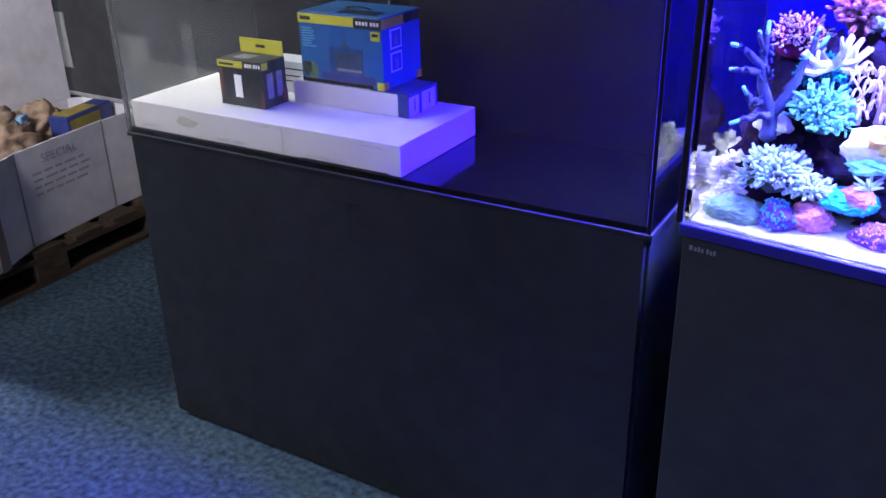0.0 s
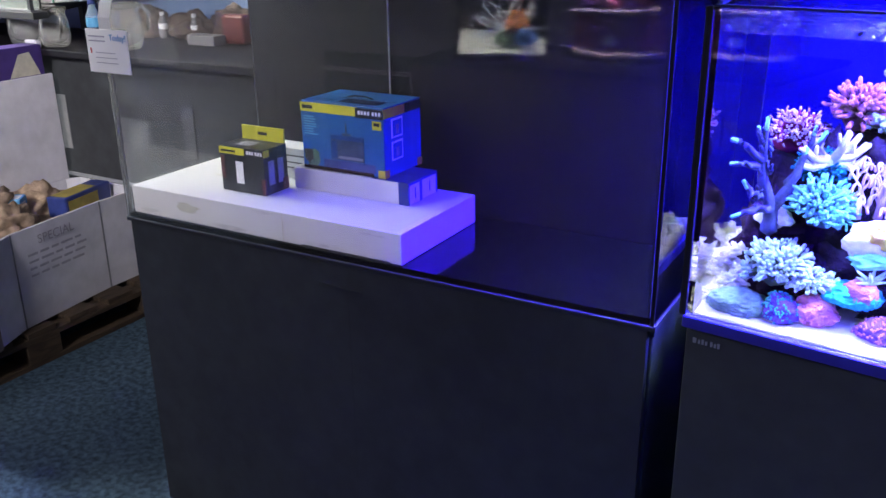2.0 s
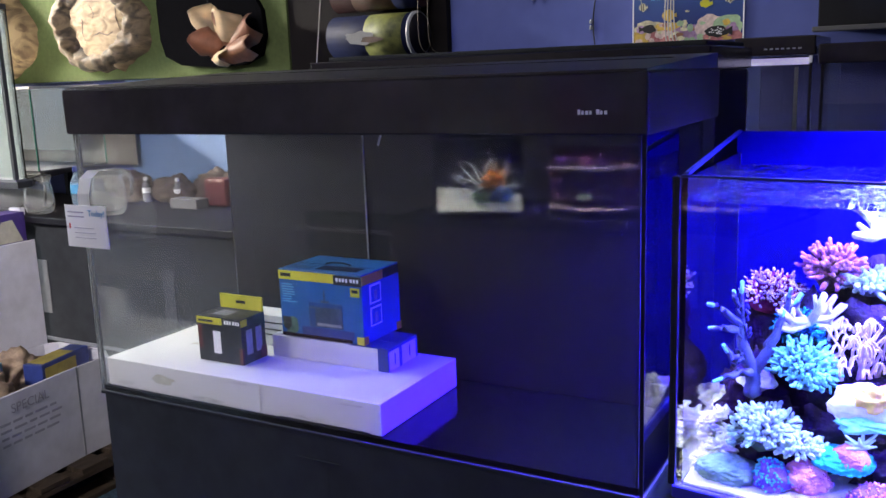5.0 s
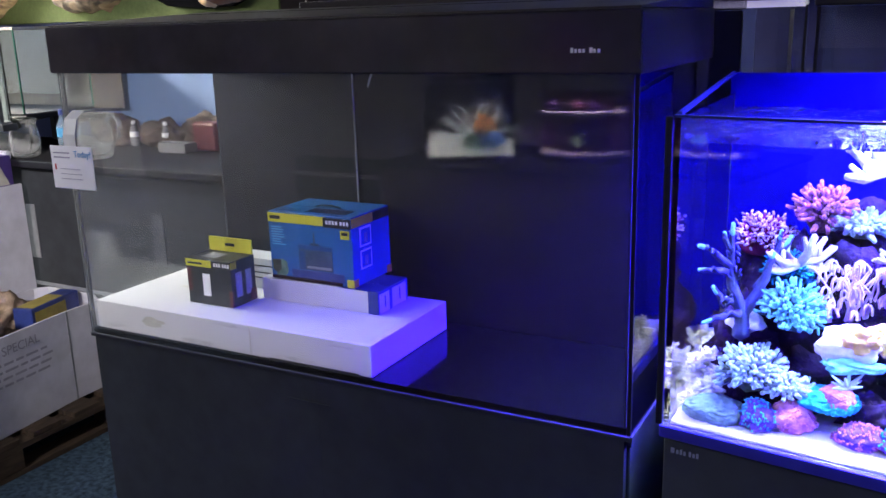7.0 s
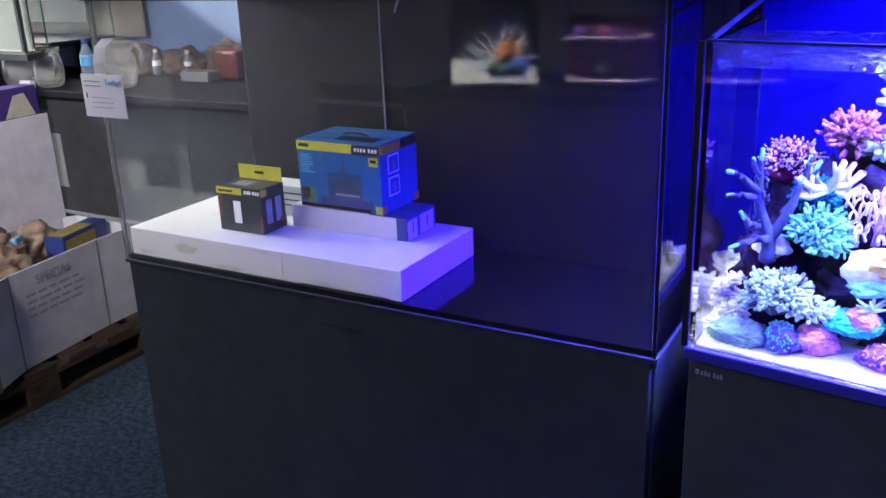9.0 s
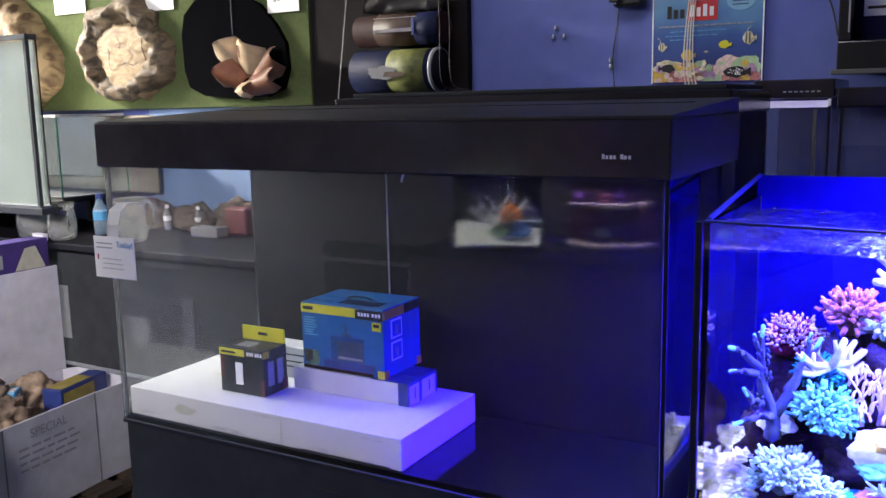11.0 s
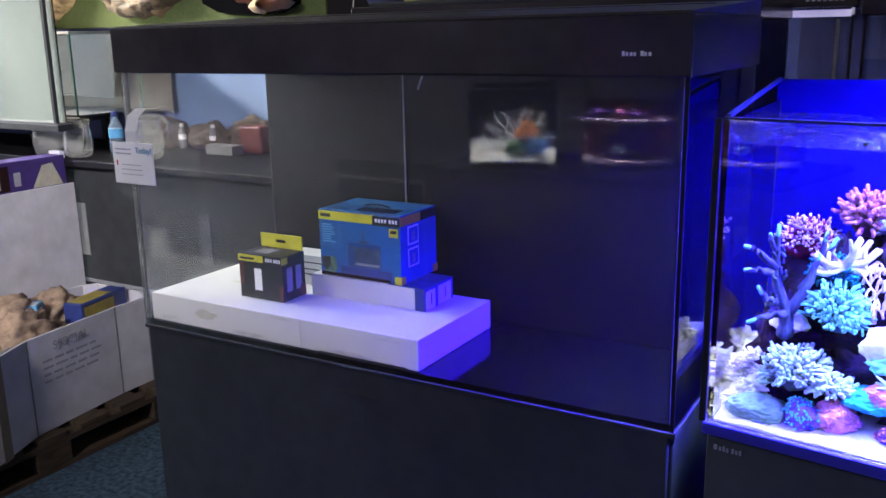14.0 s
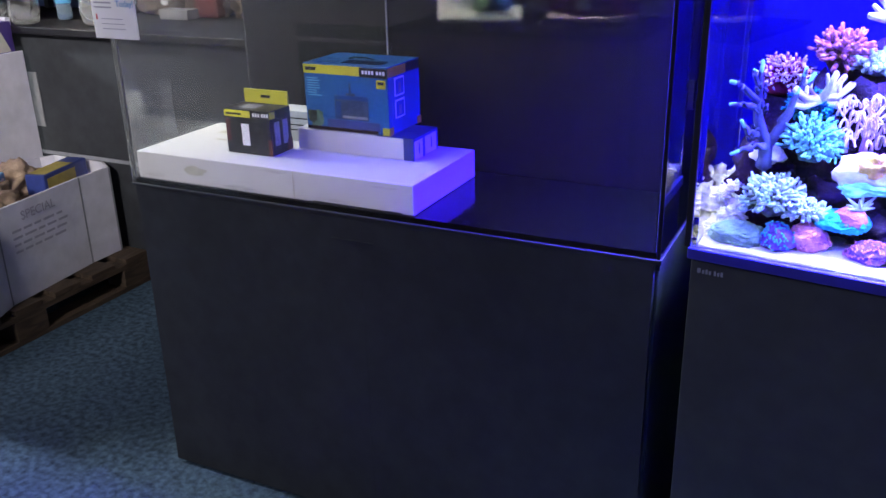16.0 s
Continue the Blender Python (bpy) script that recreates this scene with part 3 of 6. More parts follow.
def small_white_box():
    b = thing("small_white_box", "small white box with grey stripes behind the printed boxes", "box")
    part("body", block(-1.545, -1.405, 1.665, 1.73, 0.9174, 0.995, 0.0012), M_CARTON, b)
    for z in (0.945, 0.958, 0.975):
        part("stripe", block(-1.54, -1.41, 1.6642, 1.665, z, z + 0.003, 0), M_INK, b)
    return b


long_flat_carton()
narrow_carton(1.607, 1.66, -1.40, -1.078)
narrow_carton(1.664, 1.735, -1.40, -1.08)
blue_box()
black_box()
small_white_box()


def wobbler_tag():
    t = thing("price_tag", "white square price tag hanging on a clear strip from the glass", "price tag")
    part("card", block(-1.762, -1.63, 1.3555, 1.3575, 1.205, 1.300, 0.0006), M_WHITE, t)
    bm = bmesh.new()
    path = [(-1.70, 1.3585, 1.28), (-1.70, 1.3595, 1.325), (-1.698, 1.368, 1.358), (-1.694, 1.388, 1.374), (-1.69, 1.4215, 1.372)]
    rows = [[bm.verts.new((x + dx, y, z)) for dx in (-0.019, 0.019)] for x, y, z in path]
    for a, b in zip(rows, rows[1:]):
        bm.faces.new((a[0], a[1], b[1], b[0]))
    bmesh.ops.solidify(bm, geom=list(bm.faces), thickness=0.0012)
    part("strip", bm, M_WHITE, t, "bent translucent strip")
    strokes(t, "small_print", -1.752, -1.70, 1.3555, 1.286, 2, 0.003, 0.01, M_FAINT, 2)
    strokes(t, "small_print", -1.735, -1.66, 1.3555, 1.25, 3, 0.0015, 0.011, M_FAINT, 5)
    part("red_mark", block(-1.751, -1.747, 1.3543, 1.3551, 1.247, 1.259, 0), M_RED, t)
    lettering("word_today", "Today!", pose(-1.687, 1.3548, 1.277, 90, 0, 0), 0.019, M_BLUEPALE, t)
    return t


wobbler_tag()


# ---- the lit reef aquarium ----
RF = [(-0.400, 1.421), (0.52, 1.305), (0.52, 1.87), (-0.400, 1.87)]


def inset(k, front=None):
    """The tank's outline drawn in by k metres."""
    f = k if front is None else front
    return [(-0.400 + k, 1.421 + f), (0.52 - k, 1.305 + f), (0.52 - k, 1.87 - k), (-0.400 + k, 1.87 - k)]


def front_y(x):
    return 1.421 - (x + 0.4) * 0.116 / 0.92


def reef_aquarium():
    a = thing("reef_aquarium", "brightly blue-lit reef aquarium full of water and coral", "aquarium")
    g, z0, z1 = 0.009, 0.874, 1.387
    fl, fr, br, bl = RF
    no_shadow(part("glass_pane", prism([fl, fr, (fr[0], fr[1] + g), (fl[0], fl[1] + g)], z0, z1), M_GLASS, a, "clear front pane"))
    no_shadow(part("glass_pane", prism([(fl[0], fl[1] + g + 0.001), (fl[0] + g, fl[1] + g), (bl[0] + g, bl[1] - g), (bl[0], bl[1] - g)], z0, z1), M_GLASS, a))
    no_shadow(part("glass_pane", prism([(fr[0] - g, fr[1] + g + 0.001), (fr[0], fr[1] + g), (br[0], br[1] - g), (br[0] - g, br[1] - g)], z0, z1), M_GLASS, a))
    part("back_panel", block(-0.40, 0.52, 1.862, 1.87, z0, z1 + 0.04, 0), M_REEFBACK, a, "blue-black back panel")
    # reef light caught by the rim is put in as dark blue colour
    rim = coral_material("lit_glass_rim", (0.004, 0.006, 0.03), (0.008, 0.012, 0.05))
    part("rim", prism([fl, fr, (fr[0], fr[1] + g), (fl[0], fl[1] + g)], z1 + 0.0005, z1 + 0.004), rim, a, "polished glass edge tinted for caught light")
    side = bmesh.new()
    tube(side, [(fl[0] + 0.005, fl[1] + 0.012, z1 + 0.004), (bl[0] + 0.005, bl[1] - 0.01, z1 + 0.04)], [0.005, 0.005], 6)
    part("rim", side, rim, a)
    part("corner_trim", block(-0.4125, -0.4015, 1.417, 1.43, z0, z1 + 0.002, 0.001), M_GLOSS, a, "black strip covering the glass corner")
    part("base_trim", prism([(fl[0] - 0.006, fl[1] - 0.006), (fr[0], fr[1] - 0.006), br, (bl[0] - 0.006, bl[1])], 0.852, 0.8735, 0.002), M_BASETRIM, a, "glossy black base trim with blue glow in its colour")
    # water
    no_shadow(part("water", prism(inset(g + 0.001), 1.350, 1.362), M_WATER, a, "rippled water surface", True))
    # sand bed with a soft uneven top
    bm = bmesh.new()
    n = 40
    grid = []
    for j in range(n + 1):
        row = []
        for i in range(n + 1):
            x = -0.389 + (0.508 + 0.389) * i / n
            y0, y1 = front_y(x) + 0.0105, 1.861
            y = y0 + (y1 - y0) * j / n
            z = 0.880 + 0.010 * noise.noise(Vector((x * 14, y * 14, 0))) + 0.006 * j / n + 0.022 * max(0, 1 - abs(x + 0.40) / 0.11) * max(0, min(1, (y - 1.46) * 8))
            row.append(bm.verts.new((x, y, z)))
        grid.append(row)
    for j in range(n):
        for i in range(n):
            bm.faces.new((grid[j][i], grid[j][i + 1], grid[j + 1][i + 1], grid[j + 1][i]))
    ext = bmesh.ops.extrude_face_region(bm, geom=list(bm.faces))
    for v in ext["geom"]:
        if isinstance(v, bmesh.types.BMVert):
            v.co.z = 0.8745
    bmesh.ops.recalc_face_normals(bm, faces=bm.faces)
    part("sand", bm, M_SAND, a, "white coral sand bed", True)
    return a


def reef_cabinet():
    c = thing("reef_cabinet", "black cabinet under the lit reef aquarium", "cabinet")
    fl, fr, br, bl = RF
    part("carcass", prism([(fl[0], fl[1] + 0.02), (fr[0], fr[1] + 0.02), br, bl], 0.0, 0.8515), M_BLACK, c)
    s = (fr[1] - fl[1]) / (fr[0] - fl[0])
    for xa, xb in ((fl[0] + 0.002, 0.06), (0.064, fr[0] - 0.002)):
        ya, yb = fl[1] + s * (xa - fl[0]), fl[1] + s * (xb - fl[0])
        part("door", prism([(xa, ya), (xb, yb), (xb, yb + 0.0185), (xa, ya + 0.0185)], 0.01, 0.848, 0.002), M_BLACK, c)
    for i in range(7):
        x = -0.385 + i * 0.0062 + (0.003 if i in (1, 2, 3) else 0) + (0.006 if i > 3 else 0)
        y = front_y(x)
        part("badge_stroke", block(x, x + (0.006 if i == 0 else 0.004), y - 0.002, y - 0.0005, 0.826, 0.835 - 0.002 * (i % 2), 0), M_GREY, c)
    return c


reef_aquarium()
reef_cabinet()

C_STAG = coral_material("lilac_blue_coral", (0.022, 0.026, 0.055), (0.05, 0.058, 0.11))
C_PALE = coral_material("pale_mint_coral", (0.20, 0.34, 0.22), (0.50, 0.68, 0.42))
C_TEAL = coral_material("teal_coral", (0.0, 0.20, 0.22), (0.04, 0.46, 0.42))
C_TEALDARK = coral_material("deep_teal_coral", (0.0, 0.13, 0.14), (0.01, 0.32, 0.28))
C_MINT = coral_material("mint_coral", (0.06, 0.34, 0.26), (0.24, 0.66, 0.46))
C_RED = coral_material("crimson_coral", (0.12, 0.004, 0.03), (0.24, 0.01, 0.07))
C_TIP = coral_material("pale_pink_tips", (0.45, 0.34, 0.32), (0.75, 0.6, 0.55))
C_PINK = coral_material("pink_coral", (0.26, 0.08, 0.10), (0.58, 0.26, 0.24))
C_CREAM = coral_material("cream_coral", (0.42, 0.44, 0.26), (0.76, 0.76, 0.48))
C_DOT = coral_material("green_polyps", (0.02, 0.2, 0.16), (0.05, 0.35, 0.3))
C_DOTRED = coral_material("rose_polyps", (0.35, 0.1, 0.16), (0.5, 0.2, 0.28))
C_VIOLET = coral_material("violet_coral", (0.05, 0.015, 0.12), (0.12, 0.05, 0.25))
RIGHT = Vector((0.857, 0.515, 0))
NEAR = Vector((0.515, -0.857, 0))


def at(base, r, u, near=0.0):
    """base moved r mm along the aisle view's right, u mm up and near mm towards the aisle."""
    return Vector(base) + RIGHT * r * 0.001 + Vector((0, 0, u * 0.001)) + NEAR * near * 0.001


def limb(bm, pts, r0, r1, rnd, sides=8):
    path, radii = [], []
    for i in range(len(pts) - 1):
        for k in range(4):
            t = k / 4
            path.append(pts[i].lerp(pts[i + 1], t) + Vector([rnd.uniform(-0.0015, 0.0015) for _ in range(3)]))
    path.append(pts[-1])
    n = len(path)
    radii = [r0 + (r1 - r0) * i / (n - 1) for i in range(n)]
    tube(bm, path, radii, sides)


def staghorn(base):
    rnd = random.Random(4)
    bm, tips = bmesh.new(), []
    B = base

    def stem(bm, pts, r0, r1, rnd):
        limb(bm, pts, r0 * 0.62, r1 * 0.62, rnd)
        a, b = Vector(pts[-2]), Vector(pts[-1])
        tips.append((a.lerp(b, 0.5), b + (b - a).normalized() * 0.001, r1))

    stem(bm, [at(B, 0, -30), at(B, 0, 5), at(B, -22, 60), at(B, -27, 110), at(B, -24, 165)], 0.024, 0.006, rnd)
    stem(bm, [at(B, -24, 90), at(B, -48, 112, 8), at(B, -66, 128, 12), at(B, -84, 133, 12)], 0.012, 0.006, rnd)
    stem(bm, [at(B, -30, 84), at(B, -58, 92, 14), at(B, -84, 94, 18)], 0.012, 0.005, rnd)
    stem(bm, [at(B, -26, 120), at(B, -36, 140), at(B, -38, 150)], 0.009, 0.005, rnd)
    stem(bm, [at(B, -14, 30), at(B, -42, 38, 10), at(B, -58, 62, 14)], 0.013, 0.006, rnd)
    stem(bm, [at(B, -8, 12, 8), at(B, -46, 12, 20), at(B, -76, 4, 25)], 0.013, 0.005, rnd)
    stem(bm, [at(B, 0, 10), at(B, 22, 50, 10), at(B, 36, 92, 12), at(B, 42, 115, 12)], 0.017, 0.006, rnd)
    stem(bm, [at(B, 22, 50), at(B, 50, 90, -5), at(B, 78, 138, -5)], 0.013, 0.006, rnd)
    stem(bm, [at(B, 40, 86), at(B, 52, 120), at(B, 58, 150)], 0.010, 0.005, rnd)
    for _ in range(26):
        k = rnd.uniform(10, 120)
        p = at(B, rnd.uniform(-34, -12), k, rnd.uniform(-4, 10))
        tube(bm, [p, p + Vector((rnd.uniform(-0.006, 0.006), rnd.uniform(-0.008, 0), 0.008))], [0.004, 0.002], 5)
    ob = single("staghorn_coral", bm, C_STAG, "lilac staghorn coral with open pointed branches", "coral", smooth=True)
    for a, b, r in tips:
        part("tip", tube(bmesh.new(), [a, a.lerp(b, 0.5), b], [r * 0.68, r * 0.66, r * 0.63], 8), C_MINT, ob, "pale growing tip", True)
    return ob


STEMS = {}


def stem_of(mat):
    """Flesh under a coral's pale tips; shade between fingers darkens its colour too."""
    if mat.name not in STEMS:
        mix = [n for n in mat.node_tree.nodes if n.type == "MIX"][0]
        low, high = mix.inputs["A"].default_value[:3], mix.inputs["B"].default_value[:3]
        STEMS[mat.name] = coral_material(mat.name + "_stem", tuple(v * 0.22 for v in low), tuple(v * 0.34 for v in high))
    return STEMS[mat.name]


def finger_bush(name, centre, size, count, finger, mat, label, seed, up=0.5, flat=1.0, tips=None, branch=1):
    """Many blunt fingers out of one foot, a rounded bush with an uneven outline."""
    rnd = random.Random(seed)
    bm = bmesh.new()
    tb = bmesh.new()
    c = Vector(centre)
    body = mat if tips else stem_of(mat)
    tips, nub = tips or mat, 1.0 if tips else 3.4
    count, finger = int(count * 1.35), finger * 0.8
    foot = lump((0, 0, 0), (size * 0.55, size * 0.55, size * 0.5 * flat), 0.3, seed, 2)
    for v in foot.verts:
        v.co += c - Vector((0, 0, size * 0.12))
    me = bpy.data.meshes.new("tmp")
    foot.to_mesh(me)
    foot.free()
    bm.from_mesh(me)
    bpy.data.meshes.remove(me)
    for _ in range(count):
        d = Vector((rnd.gauss(0, 1), rnd.gauss(0, 1), rnd.gauss(0, 1) * 0.8 + up)) + NEAR * 0.6
        d.normalize()
        if d.z < -0.35:
            d.z = -d.z
        k = rnd.uniform(0.72, 1.12)
        tip = c + Vector((d.x * size * k, d.y * size * k, d.z * size * k * flat))
        start = c.lerp(tip, 0.42)
        bend = Vector([rnd.uniform(-1, 1) for _ in range(3)]) * size * 0.07
        r = finger * rnd.uniform(0.75, 1.2)
        tube(bm, [start, start.lerp(tip, 0.5) + bend, tip], [r * 1.1, r, r * 0.75], 6)
        for _ in range(branch):
            s = start.lerp(tip, rnd.uniform(0.5, 0.8)) + bend * 0.7
            e = s + (d + Vector([rnd.uniform(-0.9, 0.9) for _ in range(3)])).normalized() * size * 0.26
            tube(bm, [s, e], [r * 0.85, r * 0.6], 6)
            if tips:
                tube(tb, [e - (e - s) * min(0.8, 0.3 * nub), e + (e - s).normalized() * r * 0.4], [r * 0.85, r * 0.72], 6)
        if tips:
            tube(tb, [tip - (tip - start).normalized() * r * nub, tip + d * r * 0.6], [r * 1.05, r * 0.85], 6)
    ob = single(name, bm, body, label, "coral", smooth=True)
    if tips:
        part("tips", tb, tips, ob, "pale growing tips", True)
    else:
        tb.free()
    return ob


def spread_hand(name, centre, mat, seed, size, label):
    rnd = random.Random(seed)
    bm = bmesh.new()
    c = Vector(centre)
    for k in range(7):
        a = radians(200 - k * 37 + rnd.uniform(-10, 10))
        end = c + RIGHT * math.cos(a) * size + Vector((0, 0, math.sin(a) * size * 0.75 + size * 0.15)) + NEAR * rnd.uniform(-0.01, 0.03)
        mid = c.lerp(end, 0.55) + Vector((0, 0, -0.008))
        tube(bm, [c, mid, end], [size * 0.13, size * 0.115, size * 0.07], 7)
        for s in (-1, 1):
            e2 = mid.lerp(end, 0.4) + RIGHT * s * size * 0.16 + Vector((0, 0, size * 0.24))
            tube(bm, [mid, e2], [size * 0.085, size * 0.05], 6)
    return single(name, bm, mat, label, "coral", smooth=True)


def cage_coral(centre, seed):
    """Thin looping stems that make open cells."""
    rnd = random.Random(seed)
    bm = bmesh.new()
    c = Vector(centre)
    for _ in range(46):
        p = c + RIGHT * rnd.uniform(-0.05, 0.05) + Vector((0, 0, rnd.uniform(-0.045, 0.035))) + NEAR * rnd.uniform(-0.02, 0.03)
        w, h = rnd.uniform(0.005, 0.0085), rnd.uniform(0.013, 0.022)
        lean = rnd.uniform(-0.006, 0.006)
        pts = [p + RIGHT * (math.cos(t) * w + lean * math.sin(t)) + Vector((0, 0, math.sin(t) * h)) for t in (math.pi * k / 8 for k in range(9))]
        tube(bm, pts, [0.0024] * 9, 6)
    for _ in range(14):
        p = c + RIGHT * rnd.uniform(-0.05, 0.05) + Vector((0, 0, -0.055))
        tube(bm, [p, p + Vector((rnd.uniform(-0.02, 0.02), 0, 0.05)), p + Vector((rnd.uniform(-0.03, 0.03), -0.01, 0.09))], [0.003, 0.0022, 0.002], 6)
    return single("lattice_coral", bm, C_TIP, "pale pink lattice coral with thin looping stems", "coral", smooth=True)


def polyp_mat(name, centre, size, mat, body, label, seed, dot=0.0023):
    ob = single(name, lump(centre, size, 0.3, seed, 4, 1.5), body, label, "coral", smooth=True)
    rnd = random.Random(seed)
    bm = bmesh.new()
    for v in list(ob.data.vertices):
        if rnd.random() < 0.42 and v.normal.z > -0.3:
            p = v.co
            bmesh.ops.create_icosphere(bm, subdivisions=1, radius=dot * rnd.uniform(0.8, 1.2), matrix=Matrix.Translation(p + v.normal * dot * 0.4))
    part("polyps", bm, mat, ob, "", True)
    return ob


def brain(name, centre, size, mat, label, seed, folds=26):
    bm = bmesh.new()
    bmesh.ops.create_icosphere(bm, subdivisions=5, radius=1)
    for v in bm.verts:
        p = v.co.copy()
        wav = abs(noise.noise(p * 2.3 + Vector((seed, 0, 0))))
        k = 1 + 0.12 * math.sin(wav * folds) * 0.6 + 0.25 * noise.noise(p * 1.3 + Vector((0, seed, 0)))
        v.co = Vector((centre[0] + p.x * size[0] * k, centre[1] + p.y * size[1] * k, centre[2] + max(p.z, -0.5) * size[2] * k))
    return single(name, bm, mat, label, "coral", smooth=True)


def rocks():
    spots = [(-0.315, 1.62, 0.955, 0.06, 0.06, 0.09), (-0.27, 1.56, 0.93, 0.075, 0.05, 0.055), (-0.24, 1.68, 1.02, 0.10, 0.08, 0.13), (-0.17, 1.58, 0.925, 0.09, 0.05, 0.05),
             (-0.10, 1.66, 1.02, 0.12, 0.09, 0.15), (0.06, 1.62, 0.98, 0.13, 0.10, 0.12), (0.24, 1.62, 0.98, 0.12, 0.10, 0.12), (-0.12, 1.72, 1.13, 0.09, 0.06, 0.08), (0.14, 1.70, 1.14, 0.14, 0.07, 0.1),
             (-0.09, 1.52, 0.905, 0.05, 0.035, 0.03)]
    for i, (x, y, z, a, b, c) in enumerate(spots):
        single("live_rock", lump((x, y, z), (a, b, c), 0.55, i + 1, 4, 2.2), M_ROCK, "dark purple encrusted reef rock piled on the sand", "rock", "reef rocks", True)


rocks()
staghorn((-0.30, 1.535, 1.04))
finger_bush("bush_coral", (-0.274, 1.50, 0.958), 0.056, 130, 0.0052, C_PALE, "pale mint bushy coral on the lower rock", 5, 0.45, 0.85)
finger_bush("bush_coral", (-0.216, 1.487, 0.948), 0.036, 70, 0.0050, C_PALE, "pale mint bushy coral on the lower rock", 6, 0.3, 0.7)
finger_bush("bush_coral", (-0.225, 1.555, 1.055), 0.054, 120, 0.0048, C_MINT, "bright mint bushy coral with blunt fingers", 7, 0.2, 0.95)
finger_bush("bush_coral", (-0.24, 1.62, 1.10), 0.050, 110, 0.0036, C_TEALDARK, "deep teal bushy coral with fine fingers", 8, 0.5, 0.8)
finger_bush("bush_coral", (-0.298, 1.675, 1.145), 0.058, 130, 0.0030, C_RED, "crimson bushy coral with pale pink tips", 9, 0.5, 0.8, C_TIP)
finger_bush("bush_coral", (-0.20, 1.69, 1.195), 0.054, 80, 0.0055, C_PINK, "pink bushy coral with thick fingers", 10, 0.6, 0.95)
spread_hand("finger_coral", (-0.222, 1.585, 1.13), C_CREAM, 3, 0.062, "cream finger coral spread like an open hand")
spread_hand("finger_coral", (-0.105, 1.65, 1.285), C_CREAM, 8, 0.085, "cream finger coral spread like an open hand")
cage_coral((-0.135, 1.575, 1.10), 2)
finger_bush("bush_coral", (-0.138, 1.655, 1.185), 0.045, 70, 0.006, C_PALE, "pale mint bushy coral on the upper rock", 12, 0.6, 0.6)
finger_bush("bush_coral", (-0.05, 1.60, 1.13), 0.06, 90, 0.005, C_CREAM, "cream bushy coral on the upper rock", 13, 0.5, 0.8)
finger_bush("bush_coral", (0.06, 1.58, 1.06), 0.07, 110, 0.005, C_PINK, "pink bushy coral on the middle rock", 14, 0.5, 0.8, C_TIP)
finger_bush("bush_coral", (0.14, 1.62, 1.23), 0.07, 110, 0.005, C_TEAL, "teal bushy coral on the upper rock", 15, 0.5, 0.8)
single("white_coral", lump((-0.135, 1.515, 1.022), (0.045, 0.028, 0.034), 0.35, 21, 4, 1.3), C_CREAM, "rounded white leather coral", "coral", smooth=True)
# yellow lumps stand in for a yellow fish over the white coral
C_GOLD = coral_material("yellow_coral", (0.35, 0.24, 0.02), (0.6, 0.45, 0.06))
single("yellow_coral", lump((-0.083, 1.53, 1.034), (0.022, 0.016, 0.024), 0.5, 61, 4, 1.8), C_GOLD, "small yellow lump beside the white coral, standing in for a fish", "coral", smooth=True)
single("yellow_coral", lump((-0.116, 1.497, 1.040), (0.027, 0.017, 0.020), 0.5, 63, 4, 1.6), C_GOLD, "yellow lump on the white coral, standing in for a fish", "coral", smooth=True)
single("green_coral", lump((-0.125, 1.497, 0.997), (0.042, 0.022, 0.013), 0.5, 64, 4, 1.8), C_MINT, "mint green coral skirt under the white one", "coral", smooth=True)
single("white_coral", lump((-0.295, 1.55, 1.03), (0.03, 0.02, 0.016), 0.5, 25, 3, 2.0), C_CREAM, "small white leather coral", "coral", smooth=True)
brain("folded_coral", (-0.325, 1.468, 0.893), (0.052, 0.033, 0.026), C_GREEN, "dull green folded coral on the sand", 2)
polyp_mat("button_polyps", (-0.255, 1.462, 0.898), (0.030, 0.028, 0.026), C_DOT, C_VIOLET, "dark mat of bright green button polyps", 31)
polyp_mat("button_polyps", (-0.205, 1.475, 0.901), (0.036, 0.03, 0.026), C_DOTRED, C_PINK, "rose pink mat of button polyps", 32)
brain("open_brain_coral", (-0.152, 1.485, 0.937), (0.046, 0.033, 0.022), C_TEAL, "teal and red open brain coral", 5, 14)
brain("open_brain_coral", (-0.140, 1.475, 0.947), (0.026, 0.022, 0.02), C_DOTRED, "red open brain coral", 6, 14)
polyp_mat("button_polyps", (-0.10, 1.465, 0.892), (0.036, 0.03, 0.020), C_DOTRED, C_VIOLET, "violet mat of button polyps on the sand", 33)
polyp_mat("button_polyps", (-0.04, 1.455, 0.894), (0.036, 0.03, 0.022), C_TEALDARK, C_VIOLET, "teal mat of button polyps on the sand", 34)
for i, (x, y, z, s) in enumerate(((-0.365, 1.55, 0.918, 0.03), (-0.345, 1.51, 0.915, 0.022), (-0.372, 1.48, 0.898, 0.016), (-0.33, 1.53, 0.935, 0.018), (-0.37, 1.60, 0.925, 0.026), (-0.36, 1.66, 0.93, 0.03), (-0.375, 1.53, 0.945, 0.014), (-0.35, 1.565, 0.95, 0.02), (-0.372, 1.74, 0.92, 0.026))):
    single("coral_rubble", lump((x, y, z), (s, s * 0.8, s * 0.7), 0.95, 40 + i, 4, 3.2), C_CREAM, "white lump of coral rubble on the sand", "rubble", "coral rubble", True)
bm = bmesh.new()
for k in range(9):
    a = radians(15 + k * 19)
    c0 = Vector((-0.128, 1.48, 0.965))
    tube(bm, [c0, c0 + RIGHT * math.cos(a) * 0.03 + NEAR * 0.012 * (k % 3 - 1) + Vector((0, 0, 0.006 + 0.016 * (k % 2)))], [0.005, 0.0015], 6)
